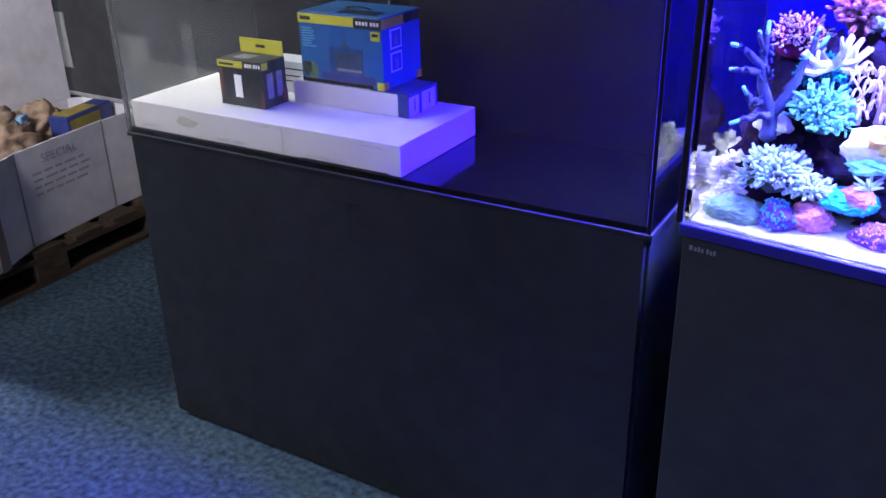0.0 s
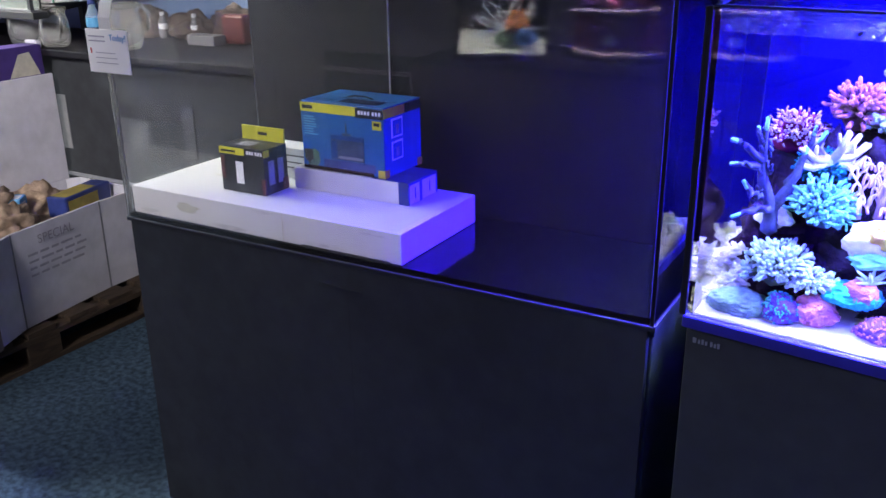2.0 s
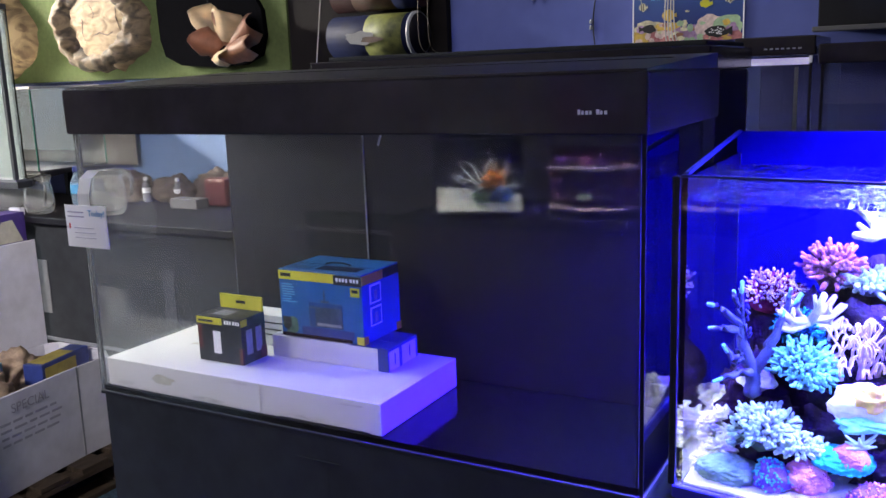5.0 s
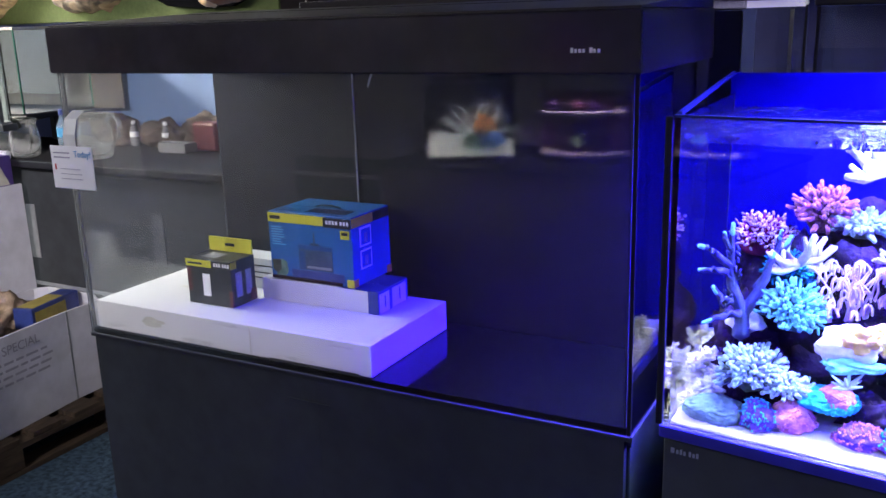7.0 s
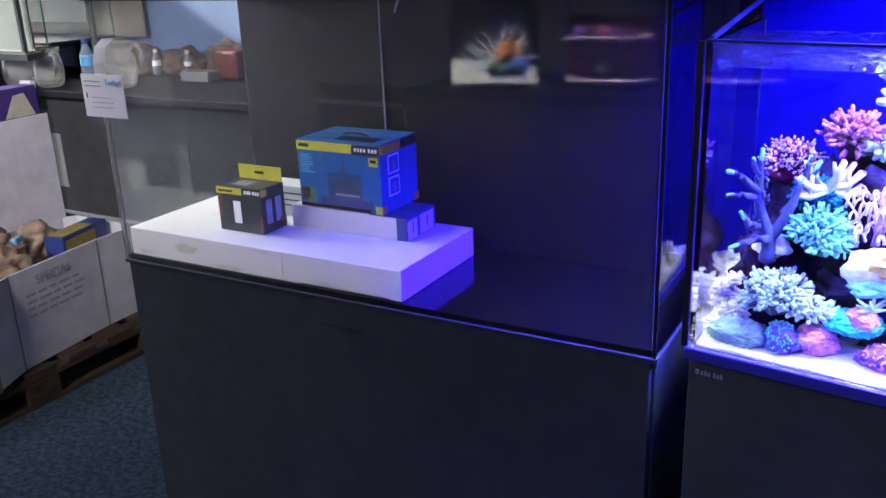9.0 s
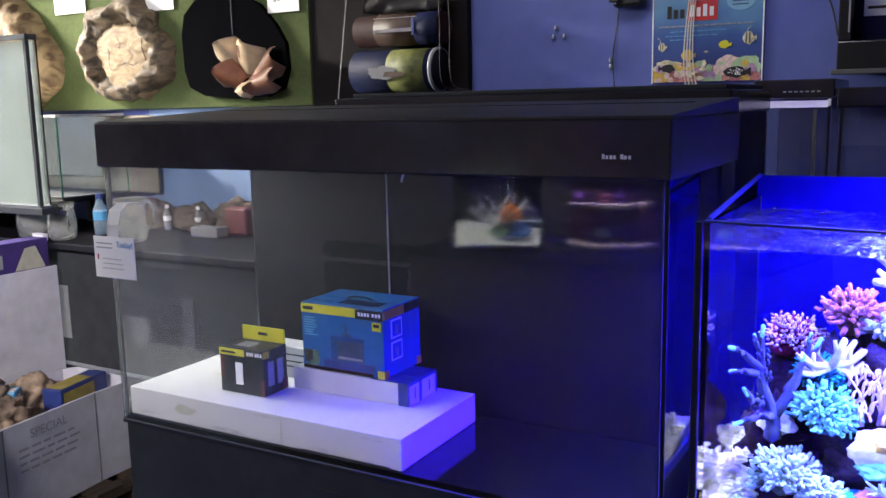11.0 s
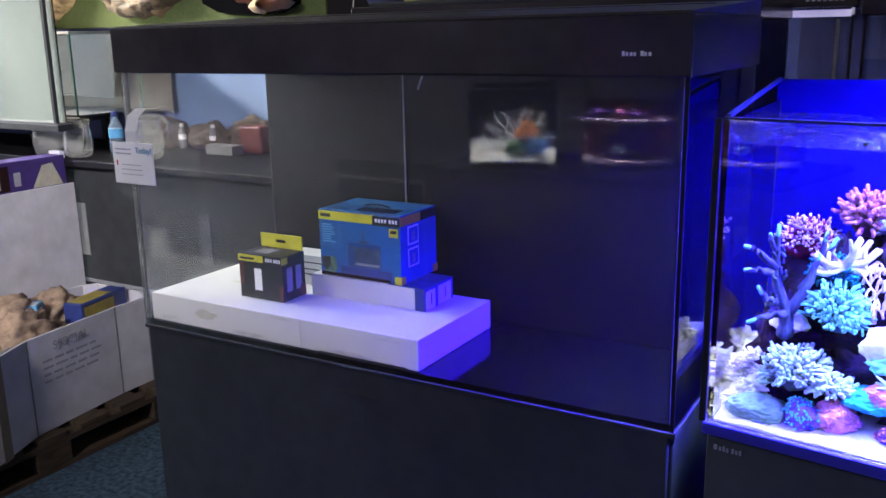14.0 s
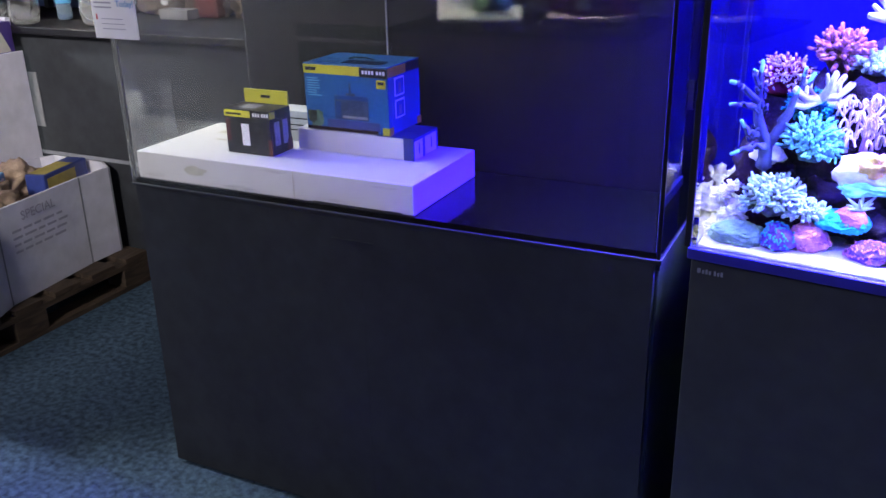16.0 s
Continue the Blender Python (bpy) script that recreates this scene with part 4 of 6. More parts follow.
single("spiky_coral", bm, C_PALE, "pale teal spiky coral above the brain coral", "coral", smooth=True)


# ---- behind the two aquariums ----
def hood_behind():
    c = thing("rear_aquarium", "black rear aquarium with a dark hood standing behind", "aquarium")
    part("cabinet", block(-1.52, -0.492, 2.02, 2.46, 0.0, 0.85, 0.003), M_BLACK, c)
    part("body", block(-1.52, -0.492, 2.02, 2.46, 0.851, 1.545, 0.002), M_SLATE, c, "navy-backed glass body")
    part("corner_strip", block(-0.4915, -0.4885, 2.452, 2.456, 0.855, 1.54, 0), M_SEAL, c, "pale bead of sealant")
    part("hood", block(-1.54, -0.485, 2.0, 2.48, 1.546, 1.600, 0.004), M_HOOD, c)
    part("hood_lid", block(-1.50, -0.50, 2.03, 2.45, 1.6005, 1.612, 0.003), M_BLACK, c)
    return c


def dark_tank(x0, x1, y0, y1, z1, lamp):
    c = thing("display_tank", "dark unlit glass tank with black rim on a black stand", "aquarium", "rear display tanks")
    g = 0.008
    part("stand", block(x0, x1, y0, y1, 0, 0.90, 0.003), M_BLACK, c)
    no_shadow(part("glass_pane", block(x0, x1, y0, y0 + g, 0.902, z1 - 0.05, 0), M_GLASS, c))
    no_shadow(part("glass_pane", block(x0, x0 + g, y0 + g + 0.001, y1 - g, 0.902, z1 - 0.05, 0), M_GLASS, c))
    part("back_panel", block(x0, x1, y1 - 0.007, y1, 0.902, z1 - 0.05, 0), M_SLATE, c, "dull slate-blue backing")
    part("hood", block(x0 - 0.006, x1 + 0.006, y0 - 0.008, y1 + 0.004, z1 - 0.049, z1, 0.004), M_HOOD, c)
    if lamp:
        part("lamp_tube", block(x0 + 0.01, x1 - 0.01, y0 + 0.012, y0 + 0.016, z1 - 0.074, z1 - 0.056, 0.001), M_TUBE, c, "dim white lamp tube")
        part("lamp_end", block(x1 - 0.009, x1 - 0.001, y0 - 0.006, y0 - 0.002, z1 - 0.07, z1 - 0.052, 0.001), M_WHITE, c, "white lamp end cap")
        for k in range(7):
            part("vent", block(x0 + 0.07 + k * 0.014, x0 + 0.078 + k * 0.014, y0 - 0.0095, y0 - 0.0082, z1 - 0.034, z1 - 0.030, 0), M_SEAL, c)
        part("side_frame", block(x1 - 0.045, x1 - 0.036, y0 + 0.010, y0 + 0.016, 0.902, z1 - 0.08, 0), M_DULL, c)
    for x in (x0 + 0.002, x1 - 0.008):
        part("corner_trim", block(x, x + 0.006, y0 - 0.004, y0 - 0.001, 0.902, z1 - 0.05, 0), M_GLOSS, c)
    return c


hood_behind()
dark_tank(-0.535, -0.345, 2.55, 2.9, 1.625, True)
dark_tank(-0.315, 0.15, 2.45, 2.9, 1.60, False)
dark_tank(0.18, 0.65, 2.45, 2.9, 1.60, False)


def wall_cabinet():
    c = thing("wall_tank", "black framed tank hung high on the blue wall", "tank")
    part("frame", block(-0.372, 0.5, 2.86, 2.995, 1.655, 1.735, 0.004), M_GLOSS, c)
    part("frame", block(-0.372, -0.335, 2.86, 2.995, 1.736, 2.35, 0.004), M_GLOSS, c)
    part("edge_strip", block(-0.345, -0.340, 2.8555, 2.8595, 1.76, 2.35, 0.0005), M_SEAL, c, "pale polished edge")
    part("back_panel", block(-0.334, 0.5, 2.97, 2.995, 1.736, 2.35, 0), M_SLATE, c)
    part("sticker", block(-0.315, -0.2, 2.967, 2.9695, 1.81, 1.93, 0), M_WHITE, c, "white sticker")
    for k in range(3):
        part("sticker_stroke", block(-0.305, -0.22, 2.9655, 2.9665, 1.83 + k * 0.03, 1.838 + k * 0.03, 0), M_INK, c)
    part("ledge", block(-0.38, 0.5, 2.80, 2.859, 1.640, 1.654, 0.002), M_DULL, c, "dull metal ledge")
    return c


wall_cabinet()


def poster_paper():
    """Pale sky at the top running down into deep sea blue, slightly blotched."""
    m = material("poster_print", (0.3, 0.4, 0.6), 0.3)
    nt = m.node_tree
    b = nt.nodes["Principled BSDF"]
    tc, sep, ramp, wob, add = (nt.nodes.new(k) for k in ("ShaderNodeTexCoord", "ShaderNodeSeparateXYZ", "ShaderNodeValToRGB", "ShaderNodeTexNoise", "ShaderNodeMath"))
    grade = nt.nodes.new("ShaderNodeMapRange")
    grade.inputs["From Min"].default_value, grade.inputs["From Max"].default_value = 1.632, 2.15
    wob.inputs["Scale"].default_value, wob.inputs["Detail"].default_value = 9, 4
    add.operation = "MULTIPLY_ADD"
    add.inputs[1].default_value = 0.25
    nt.links.new(tc.outputs["Object"], sep.inputs[0])
    nt.links.new(tc.outputs["Object"], wob.inputs["Vector"])
    nt.links.new(sep.outputs["Z"], grade.inputs["Value"])
    nt.links.new(wob.outputs["Fac"], add.inputs[0])
    nt.links.new(grade.outputs["Result"], add.inputs[2])
    e = ramp.color_ramp.elements
    e[0].position, e[0].color = 0.22, (0.030, 0.045, 0.19, 1)
    e[1].position, e[1].color = 0.95, (0.36, 0.46, 0.60, 1)
    for p, c in ((0.42, (0.045, 0.10, 0.30, 1)), (0.62, (0.13, 0.30, 0.48, 1))):
        q = e.new(p)
        q.color = c
    nt.links.new(add.outputs[0], ramp.inputs["Fac"])
    nt.links.new(ramp.outputs["Color"], b.inputs["Base Color"])
    return m


def poster():
    p = thing("poster", "glossy blue shop poster with fish and coral at its foot", "poster")
    x0, x1, z0, z1 = -0.956, -0.600, 1.632, 2.15
    y = 2.996
    part("sheet", block(x0, x1, y - 0.003, y, z0, z1, 0), poster_paper(), p)
    for a, b in ((x0, x0 + 0.004), (x1 - 0.004, x1)):
        part("border", block(a, b, y - 0.0045, y - 0.0032, z0, z1, 0), M_WHITE, p)
    rnd = random.Random(12)

    def blob(name, cx, cz, rx, rz, depth, mat, k):
        bm = bmesh.new()
        ring = []
        for i in range(22):
            t = 2 * math.pi * i / 22
            q = 1 + 0.35 * noise.noise(Vector((math.cos(t) * 2, math.sin(t) * 2, k)))
            ring.append((max(x0 + 0.005, min(x1 - 0.005, cx + rx * q * math.cos(t))), max(z0 + 0.003, cz + rz * q * math.sin(t))))
        bm.faces.new([bm.verts.new((a, y - depth, b)) for a, b in ring])
        part(name, bm, mat, p)

    # reef along the foot: pale mounds behind, small bright tufts before
    mounds = ((0.05, 0.045, 0.05, M_CREAMY), (0.12, 0.035, 0.05, POSTER_GOLD), (0.19, 0.02, 0.06, M_LILAC), (0.25, 0.05, 0.055, C_TIP), (0.31, 0.045, 0.05, M_MINT), (0.10, 0.01, 0.06, C_PINK), (0.30, 0.01, 0.05, C_PINK), (0.02, 0.02, 0.035, POSTER_GOLD))
    for k, (dx, dz, r, m) in enumerate(mounds):
        blob("coral_print", x0 + dx, z0 + dz, r, r * 0.62, 0.0036 + 0.0001 * k, m, k + 0.5)
    tufts = (POSTER_GOLD, M_LILAC, C_TIP, M_CREAMY, M_SHELL, M_MINT, C_PINK)
    for k in range(46):
        u = rnd.uniform(0.02, 0.335)
        blob("coral_print", x0 + u, z0 + rnd.uniform(0.004, 0.062), rnd.uniform(0.006, 0.016), rnd.uniform(0.005, 0.012), 0.0048 + 0.00002 * k, tufts[int(u * 21 + rnd.uniform(0, 2)) % 7], 20 + k)

    def fish(cx, cz, r, mat, tall, way, bars=None):
        d = 0.0062
        blob("fish_print", cx, cz, r, r * tall, d, mat, 90 + r)
        bm = bmesh.new()
        bm.faces.new([bm.verts.new((cx + way * r * a, y - d - 0.0002, cz + r * b)) for a, b in ((0.7, 0.0), (1.4, -0.4), (1.4, 0.4))])
        part("fish_tail_print", bm, mat, p)
        if bars:
            for q in (-0.35, 0.25):
                part("fish_stripe", block(cx + q * r - r * 0.1, cx + q * r + r * 0.1, y - d - 0.0014, y - d - 0.0006, cz - r * tall * 0.8, cz + r * tall * 0.8, 0), bars, p)

    fish(x0 + 0.055, z0 + 0.048, 0.023, M_INK, 0.6, -1)
    fish(x1 - 0.085, z0 + 0.030, 0.036, M_INK, 0.5, 1)
    for k in range(26):
        t, q = rnd.uniform(0, 6.28), rnd.uniform(0.1, 0.85)
        blob("fish_spot", x1 - 0.085 + 0.034 * q * math.cos(t), z0 + 0.030 + 0.016 * q * math.sin(t), 0.002, 0.002, 0.0068, M_WHITE, k)
    fish(x0 + 0.118, z0 + 0.088, 0.020, POSTER_GOLD, 0.95, 1)
    fish(x0 + 0.235, z0 + 0.118, 0.017, M_YELLOW, 0.75, 1)
    fish(x1 - 0.046, z0 + 0.135, 0.018, M_CREAMY, 1.1, 1, M_INK)
    fish(x0 + 0.034, z0 + 0.118, 0.012, M_CREAMY, 1.1, 1, M_INK)
    fish(x0 + 0.178, z0 + 0.098, 0.006, M_CREAMY, 0.6, 1)
    for dx, dz, lean in ((x1 - 0.050, 0.150, 0.35), (x0 + 0.030, 0.128, -0.35)):
        part("fin_print", tube(bmesh.new(), [(dx, y - 0.0066, z0 + dz), (dx + 0.006 * lean, y - 0.0066, z0 + dz + 0.012), (dx + 0.03 * lean, y - 0.0066, z0 + dz + 0.022)], [0.0012, 0.001, 0.0006], 4), M_CREAMY, p)
    # heading as plain strokes with pale edges, a legible second line, a red sign and small print
    dark = M_NAVY
    rnd = random.Random(5)
    xa = x0 + 0.05
    for k, (wd, tall) in enumerate(((0.040, 0.032), (0.022, 0.028), (0.010, 0.034), (0.022, 0.028), (0.018, 0.028), (0.012, 0.036), (0.008, 0.034), (0.022, 0.028))):
        for a in ((0, wd * 0.42, wd * 0.84) if k == 0 else (0, wd * 0.66) if wd > 0.015 else (0,)):
            part("title_outline", block(xa + a - 0.0018, xa + a + wd * 0.34 + 0.0018, y - 0.0046, y - 0.0040, 1.984, 1.988 + tall, 0), M_WHITE, p)
            part("title_stroke", block(xa + a, xa + a + wd * 0.34, y - 0.0054, y - 0.0047, 1.986, 1.986 + tall, 0), dark, p)
        xa += wd + 0.012
    edge = lettering("title_outline", "aquariums", pose(x0 + 0.0225, y - 0.0040, 1.9235, 90, 0, 0), 0.074, M_WHITE, p)
    edge.scale = (1.012, 1.03, 1)
    lettering("title_word", "aquariums", pose(x0 + 0.024, y - 0.0052, 1.925, 90, 0, 0), 0.073, dark, p)
    part("red_sign", block(x0 + 0.115, x0 + 0.212, y - 0.0055, y - 0.0045, 1.830, 1.893, 0.0), M_RED, p)
    for k in range(4):
        part("sign_stroke", block(x0 + 0.124 + k * 0.021, x0 + 0.137 + k * 0.021, y - 0.0063, y - 0.0056, 1.843, 1.872 + (0.008 if k in (0, 2) else 0), 0), M_WHITE, p)
    for k in range(3):
        part("title_stroke", block(x0 + 0.050 + k * 0.021, x0 + 0.064 + k * 0.021, y - 0.0055, y - 0.0045, 1.840, 1.868 + (0.012 if k == 0 else 0), 0), M_INK, p)
    for row, (a, b, z) in enumerate(((0.02, 0.32, 1.812), (0.06, 0.24, 1.796), (0.045, 0.20, 1.782), (0.06, 0.14, 1.770))):
        x = x0 + a
        while x < x0 + b:
            w = rnd.uniform(0.008, 0.022)
            part("small_print", block(x, x + w, y - 0.0055, y - 0.0045, z, z + (0.005 if row == 0 else 0.0028), 0), M_GREY if row == 0 else M_BLUEPALE, p)
            x += w + 0.004
    part("badge", lathe_face(x1 - 0.072, y - 0.005, 1.885, 0.044, 0.030), M_PALEBADGE, p, "pale oval badge")
    for k in range(3):
        part("badge_stroke", block(x1 - 0.098, x1 - 0.048, y - 0.0068, y - 0.006, 1.871 + k * 0.011, 1.875 + k * 0.011, 0), M_PICT, p)
    return p


def lathe_face(cx, y, cz, rx, rz):
    bm = bmesh.new()
    vs = [bm.verts.new((cx + rx * math.cos(2 * math.pi * k / 28), y, cz + rz * math.sin(2 * math.pi * k / 28))) for k in range(28)]
    bm.faces.new(vs)
    ex = bmesh.ops.extrude_face_region(bm, geom=list(bm.faces))
    for v in ex["geom"]:
        if isinstance(v, bmesh.types.BMVert):
            v.co.y -= 0.0008
    bmesh.ops.recalc_face_normals(bm, faces=bm.faces)
    return bm


poster()


def cable(points, r, mat, label, name="cable"):
    bm = bmesh.new()
    pts = [Vector(p) for p in points]
    path = []
    for i in range(len(pts) - 1):
        p0, p1, p2, p3 = pts[max(i - 1, 0)], pts[i], pts[i + 1], pts[min(i + 2, len(pts) - 1)]
        for k in range(6):
            t = k / 6
            path.append(0.5 * ((2 * p1) + (p2 - p0) * t + (2 * p0 - 5 * p1 + 4 * p2 - p3) * t * t + (3 * p1 - p0 - 3 * p2 + p3) * t ** 3))
    path.append(pts[-1])
    tube(bm, path, [r] * len(path), 6)
    return single(name, bm, mat, label, "cable", "cables on the wall", True)


for k in range(4):
    dx = 0.012 * k
    cable([(-0.79 + dx, 2.965, 2.5), (-0.80 + dx, 2.965, 2.1), (-0.83 + dx * 0.6, 2.97, 1.9), (-0.845 + dx * 0.8, 2.975, 1.72), (-0.835 + dx, 2.98, 1.6)], 0.0022, M_CABLE, "thin pale cable hanging over the poster")
rnd = random.Random(71)
for k in range(9):
    z = 2.115 + 0.009 * k
    pts, x = [], -2.35
    while x < -0.45:
        pts.append((x, 2.935 - rnd.uniform(0, 0.03), z + rnd.uniform(-0.016, 0.016) + (0.05 * max(0, x + 0.9))))
        x += rnd.uniform(0.16, 0.3)
    cable(pts, rnd.choice((0.0022, 0.003, 0.004)), (M_CABLE, M_CABLE_OLD, M_CABLE_OLD)[k % 3], "thin tangled cable strung along the wall")
cable([(-1.35, 2.95, 2.10), (-1.28, 2.95, 2.045), (-1.18, 2.95, 2.03), (-1.08, 2.95, 2.06), (-1.02, 2.955, 2.10)], 0.0025, M_CABLE, "pale cable hanging in a loop")
cable([(-1.0, 2.96, 2.08), (-0.97, 2.96, 2.03), (-0.90, 2.96, 2.05), (-0.84, 2.965, 2.09)], 0.0022, M_CABLE_OLD, "pale cable hanging in a loop")
cable([(-0.50, 2.985, 2.15), (-0.47, 2.985, 1.98), (-0.41, 2.985, 1.86), (-0.385, 2.985, 1.76)], 0.003, M_CABLE_DARK, "dark lead curving down the blue wall")
cable([(-1.06, 2.97, 1.92), (-1.075, 2.985, 1.83), (-1.09, 2.985, 1.72), (-1.08, 2.985, 1.60)], 0.0025, M_CABLE_DARK, "dark power lead down the wall")
cable([(-1.735, 2.94, 2.2), (-1.735, 2.94, 1.98), (-1.742, 2.95, 1.85), (-1.738, 2.95, 1.64)], 0.0016, M_CABLE_OLD, "pale cable beside the rolls")
cable([(-1.95, 2.93, 2.1), (-2.02, 2.93, 2.0), (-2.0, 2.93, 1.92)], 0.002, M_CABLE, "pale cord over the rolls")
cable([(-2.16, 2.94, 2.0), (-2.19, 2.94, 1.8), (-2.22, 2.94, 1.6)], 0.002, M_CABLE, "pale cord beside the rolls")


def power_timer():
    t = thing("power_timer", "small black power adaptor with a glowing red lamp", "adaptor")
    part("body", block(-1.08, -0.975, 2.945, 2.999, 1.885, 1.945, 0.012), M_GLOSS, t)
    part("led", block(-1.010, -0.998, 2.942, 2.9445, 1.917, 1.922, 0), M_LED, t, "red indicator")
    part("plug", block(-1.085, -1.05, 2.92, 2.944, 1.90, 1.93, 0.004), M_GLOSS, t)
    return t


power_timer()
for x, z in ((-1.30, 1.83), (-1.31, 1.80), (-1.27, 1.80), (-1.10, 1.71), (-1.10, 1.69)):
    single("wall_hook", lathe([(0.006, 0), (0.006, 0.008), (0.003, 0.014)], 10, (x, 2.992, z)), M_METAL, "tiny steel hook on the blue wall", "hook", "wall hooks")


# ---- the driftwood wall ----
setting("panel_dark", block(-2.36, -1.64, 2.965, 2.9985, 0.9, 2.4, 0), M_PANEL_BLACK, "black panel between the green and blue walls", "panel")
setting("panel_green", block(-5.2, -2.362, 2.955, 2.9985, 1.585, 2.19, 0.001), M_GREEN, "green baize display panel", "panel")
# strip paler than the rest of the blue wall
setting("panel_blue", block(-3.34, -2.364, 2.975, 2.9985, 0.98, 1.583, 0), M_PALEBLUE, "pale blue strip on the wall over the counter", "panel")
setting("ledge", block(-5.2, -2.3, 2.86, 2.9985, 2.191, 2.196, 0.001), M_BACKING, "thin dark ledge over the green panel", "ledge")
setting("panel_white", block(-5.2, -2.3, 2.97, 2.9985, 2.1995, 2.85, 0), M_WALL_WHITE, "white wall above the ledge", "panel")


def wood_slice(name, cx, cz, rx, rz, depth, mat, seed, label, hollow=0.0, taper=0.0, rough=0.22, rz2=0.0, wrinkle=1.0):
    """A rough slab of wood fixed flat to the panel, raised and creased, with a hollow face if wanted."""
    bm = bmesh.new()
    rings, sides = 22, 72
    vs = []
    for i in range(rings + 1):
        r = i / rings
        row = []
        for k in range(sides):
            t = 2 * math.pi * k / sides
            d = Vector((math.cos(t), math.sin(t), seed))
            edge = 1 + rough * noise.noise(d * 1.4) + rough * 0.6 * noise.noise(d * 4)
            squeeze = 1 - taper * max(0, math.sin(t)) * 0.7
            x, z = cx + rx * r * edge * math.cos(t) * squeeze, cz + (rz2 if rz2 and math.sin(t) > 0 else rz) * r * edge * math.sin(t)
            q = Vector((x * 9, z * 9, seed))
            prof = math.sqrt(max(0, 1 - r ** 4))
            relief = wrinkle * (0.35 * noise.noise(q) + 0.28 * noise.noise(q * 2.6) + 0.2 * noise.noise(q * 7) - 0.22 * max(0, 1 - 9 * abs(noise.noise(q * 1.7 + Vector((5, 0, 0))))))
            dip = hollow * max(0, 1 - (r / 0.74) ** 6)
            h = depth * max(0.0, prof * (1 + relief) - dip * prof)
            row.append(bm.verts.new((x, 2.9545 - h, z)))
        vs.append(row)
    for i in range(rings):
        for k in range(sides):
            bm.faces.new((vs[i][k], vs[i + 1][k], vs[i + 1][(k + 1) % sides], vs[i][(k + 1) % sides]))
    bmesh.ops.remove_doubles(bm, verts=bm.verts, dist=0.0001)
    bmesh.ops.recalc_face_normals(bm, faces=bm.faces)
    ob = single(name, bm, mat, label, "driftwood", "", True)
    return ob


w = wood_slice("driftwood_slab", -3.445, 1.845, 0.295, 0.25, 0.10, M_DRIFT_DARK, 3.0, "gnarled grey-brown driftwood slab with a hollow pale heart", 0.75, 0.0, 0.22, 0.0, 0.85)
h = wood_slice("heartwood", -3.395, 1.825, 0.225, 0.19, 0.054, M_HEART, 8.0, "", 0.0, 0.0, 0.3, 0.0, 0.22)
for k, pts in enumerate((((-0.13, 0.07), (-0.10, 0.03), (-0.11, -0.03), (-0.085, -0.08)), ((-0.04, -0.045), (0.01, -0.03), (0.06, -0.045), (0.10, -0.03)), ((0.12, 0.10), (0.13, 0.03), (0.15, -0.04)), ((-0.05, 0.10), (-0.02, 0.06), (-0.035, 0.03)), ((0.16, 0.06), (0.175, 0.0), (0.17, -0.05)))):
    bm = bmesh.new()
    path = []
    for dx, dz in pts:
        x, z = -3.395 + dx * 0.95, 1.825 + dz * 0.95
        near = min(h.data.vertices, key=lambda v: (v.co.x - x) ** 2 + (v.co.z - z) ** 2)
        path.append((x, near.co.y + 0.001, z))
    tube(bm, path, [0.0016] + [0.0036] * (len(path) - 2) + [0.0012], 6)
    part("crack", bm, M_STONE_DARK, w, "dark drying crack", True)
del h["category"]
h.parent = w
wood_slice("big_driftwood", -4.20, 1.84, 0.33, 0.25, 0.18, M_DRIFT_PALE, 5.0, "tall pale driftwood trunk with a smooth rounded face", 0.25, 0.95, 0.10, 0.34, 0.5)
wood_slice("driftwood_slab", -5.0, 1.85, 0.3, 0.28, 0.10, M_DRIFT, 15.0, "gnarled driftwood slab on green baize", 0.3)


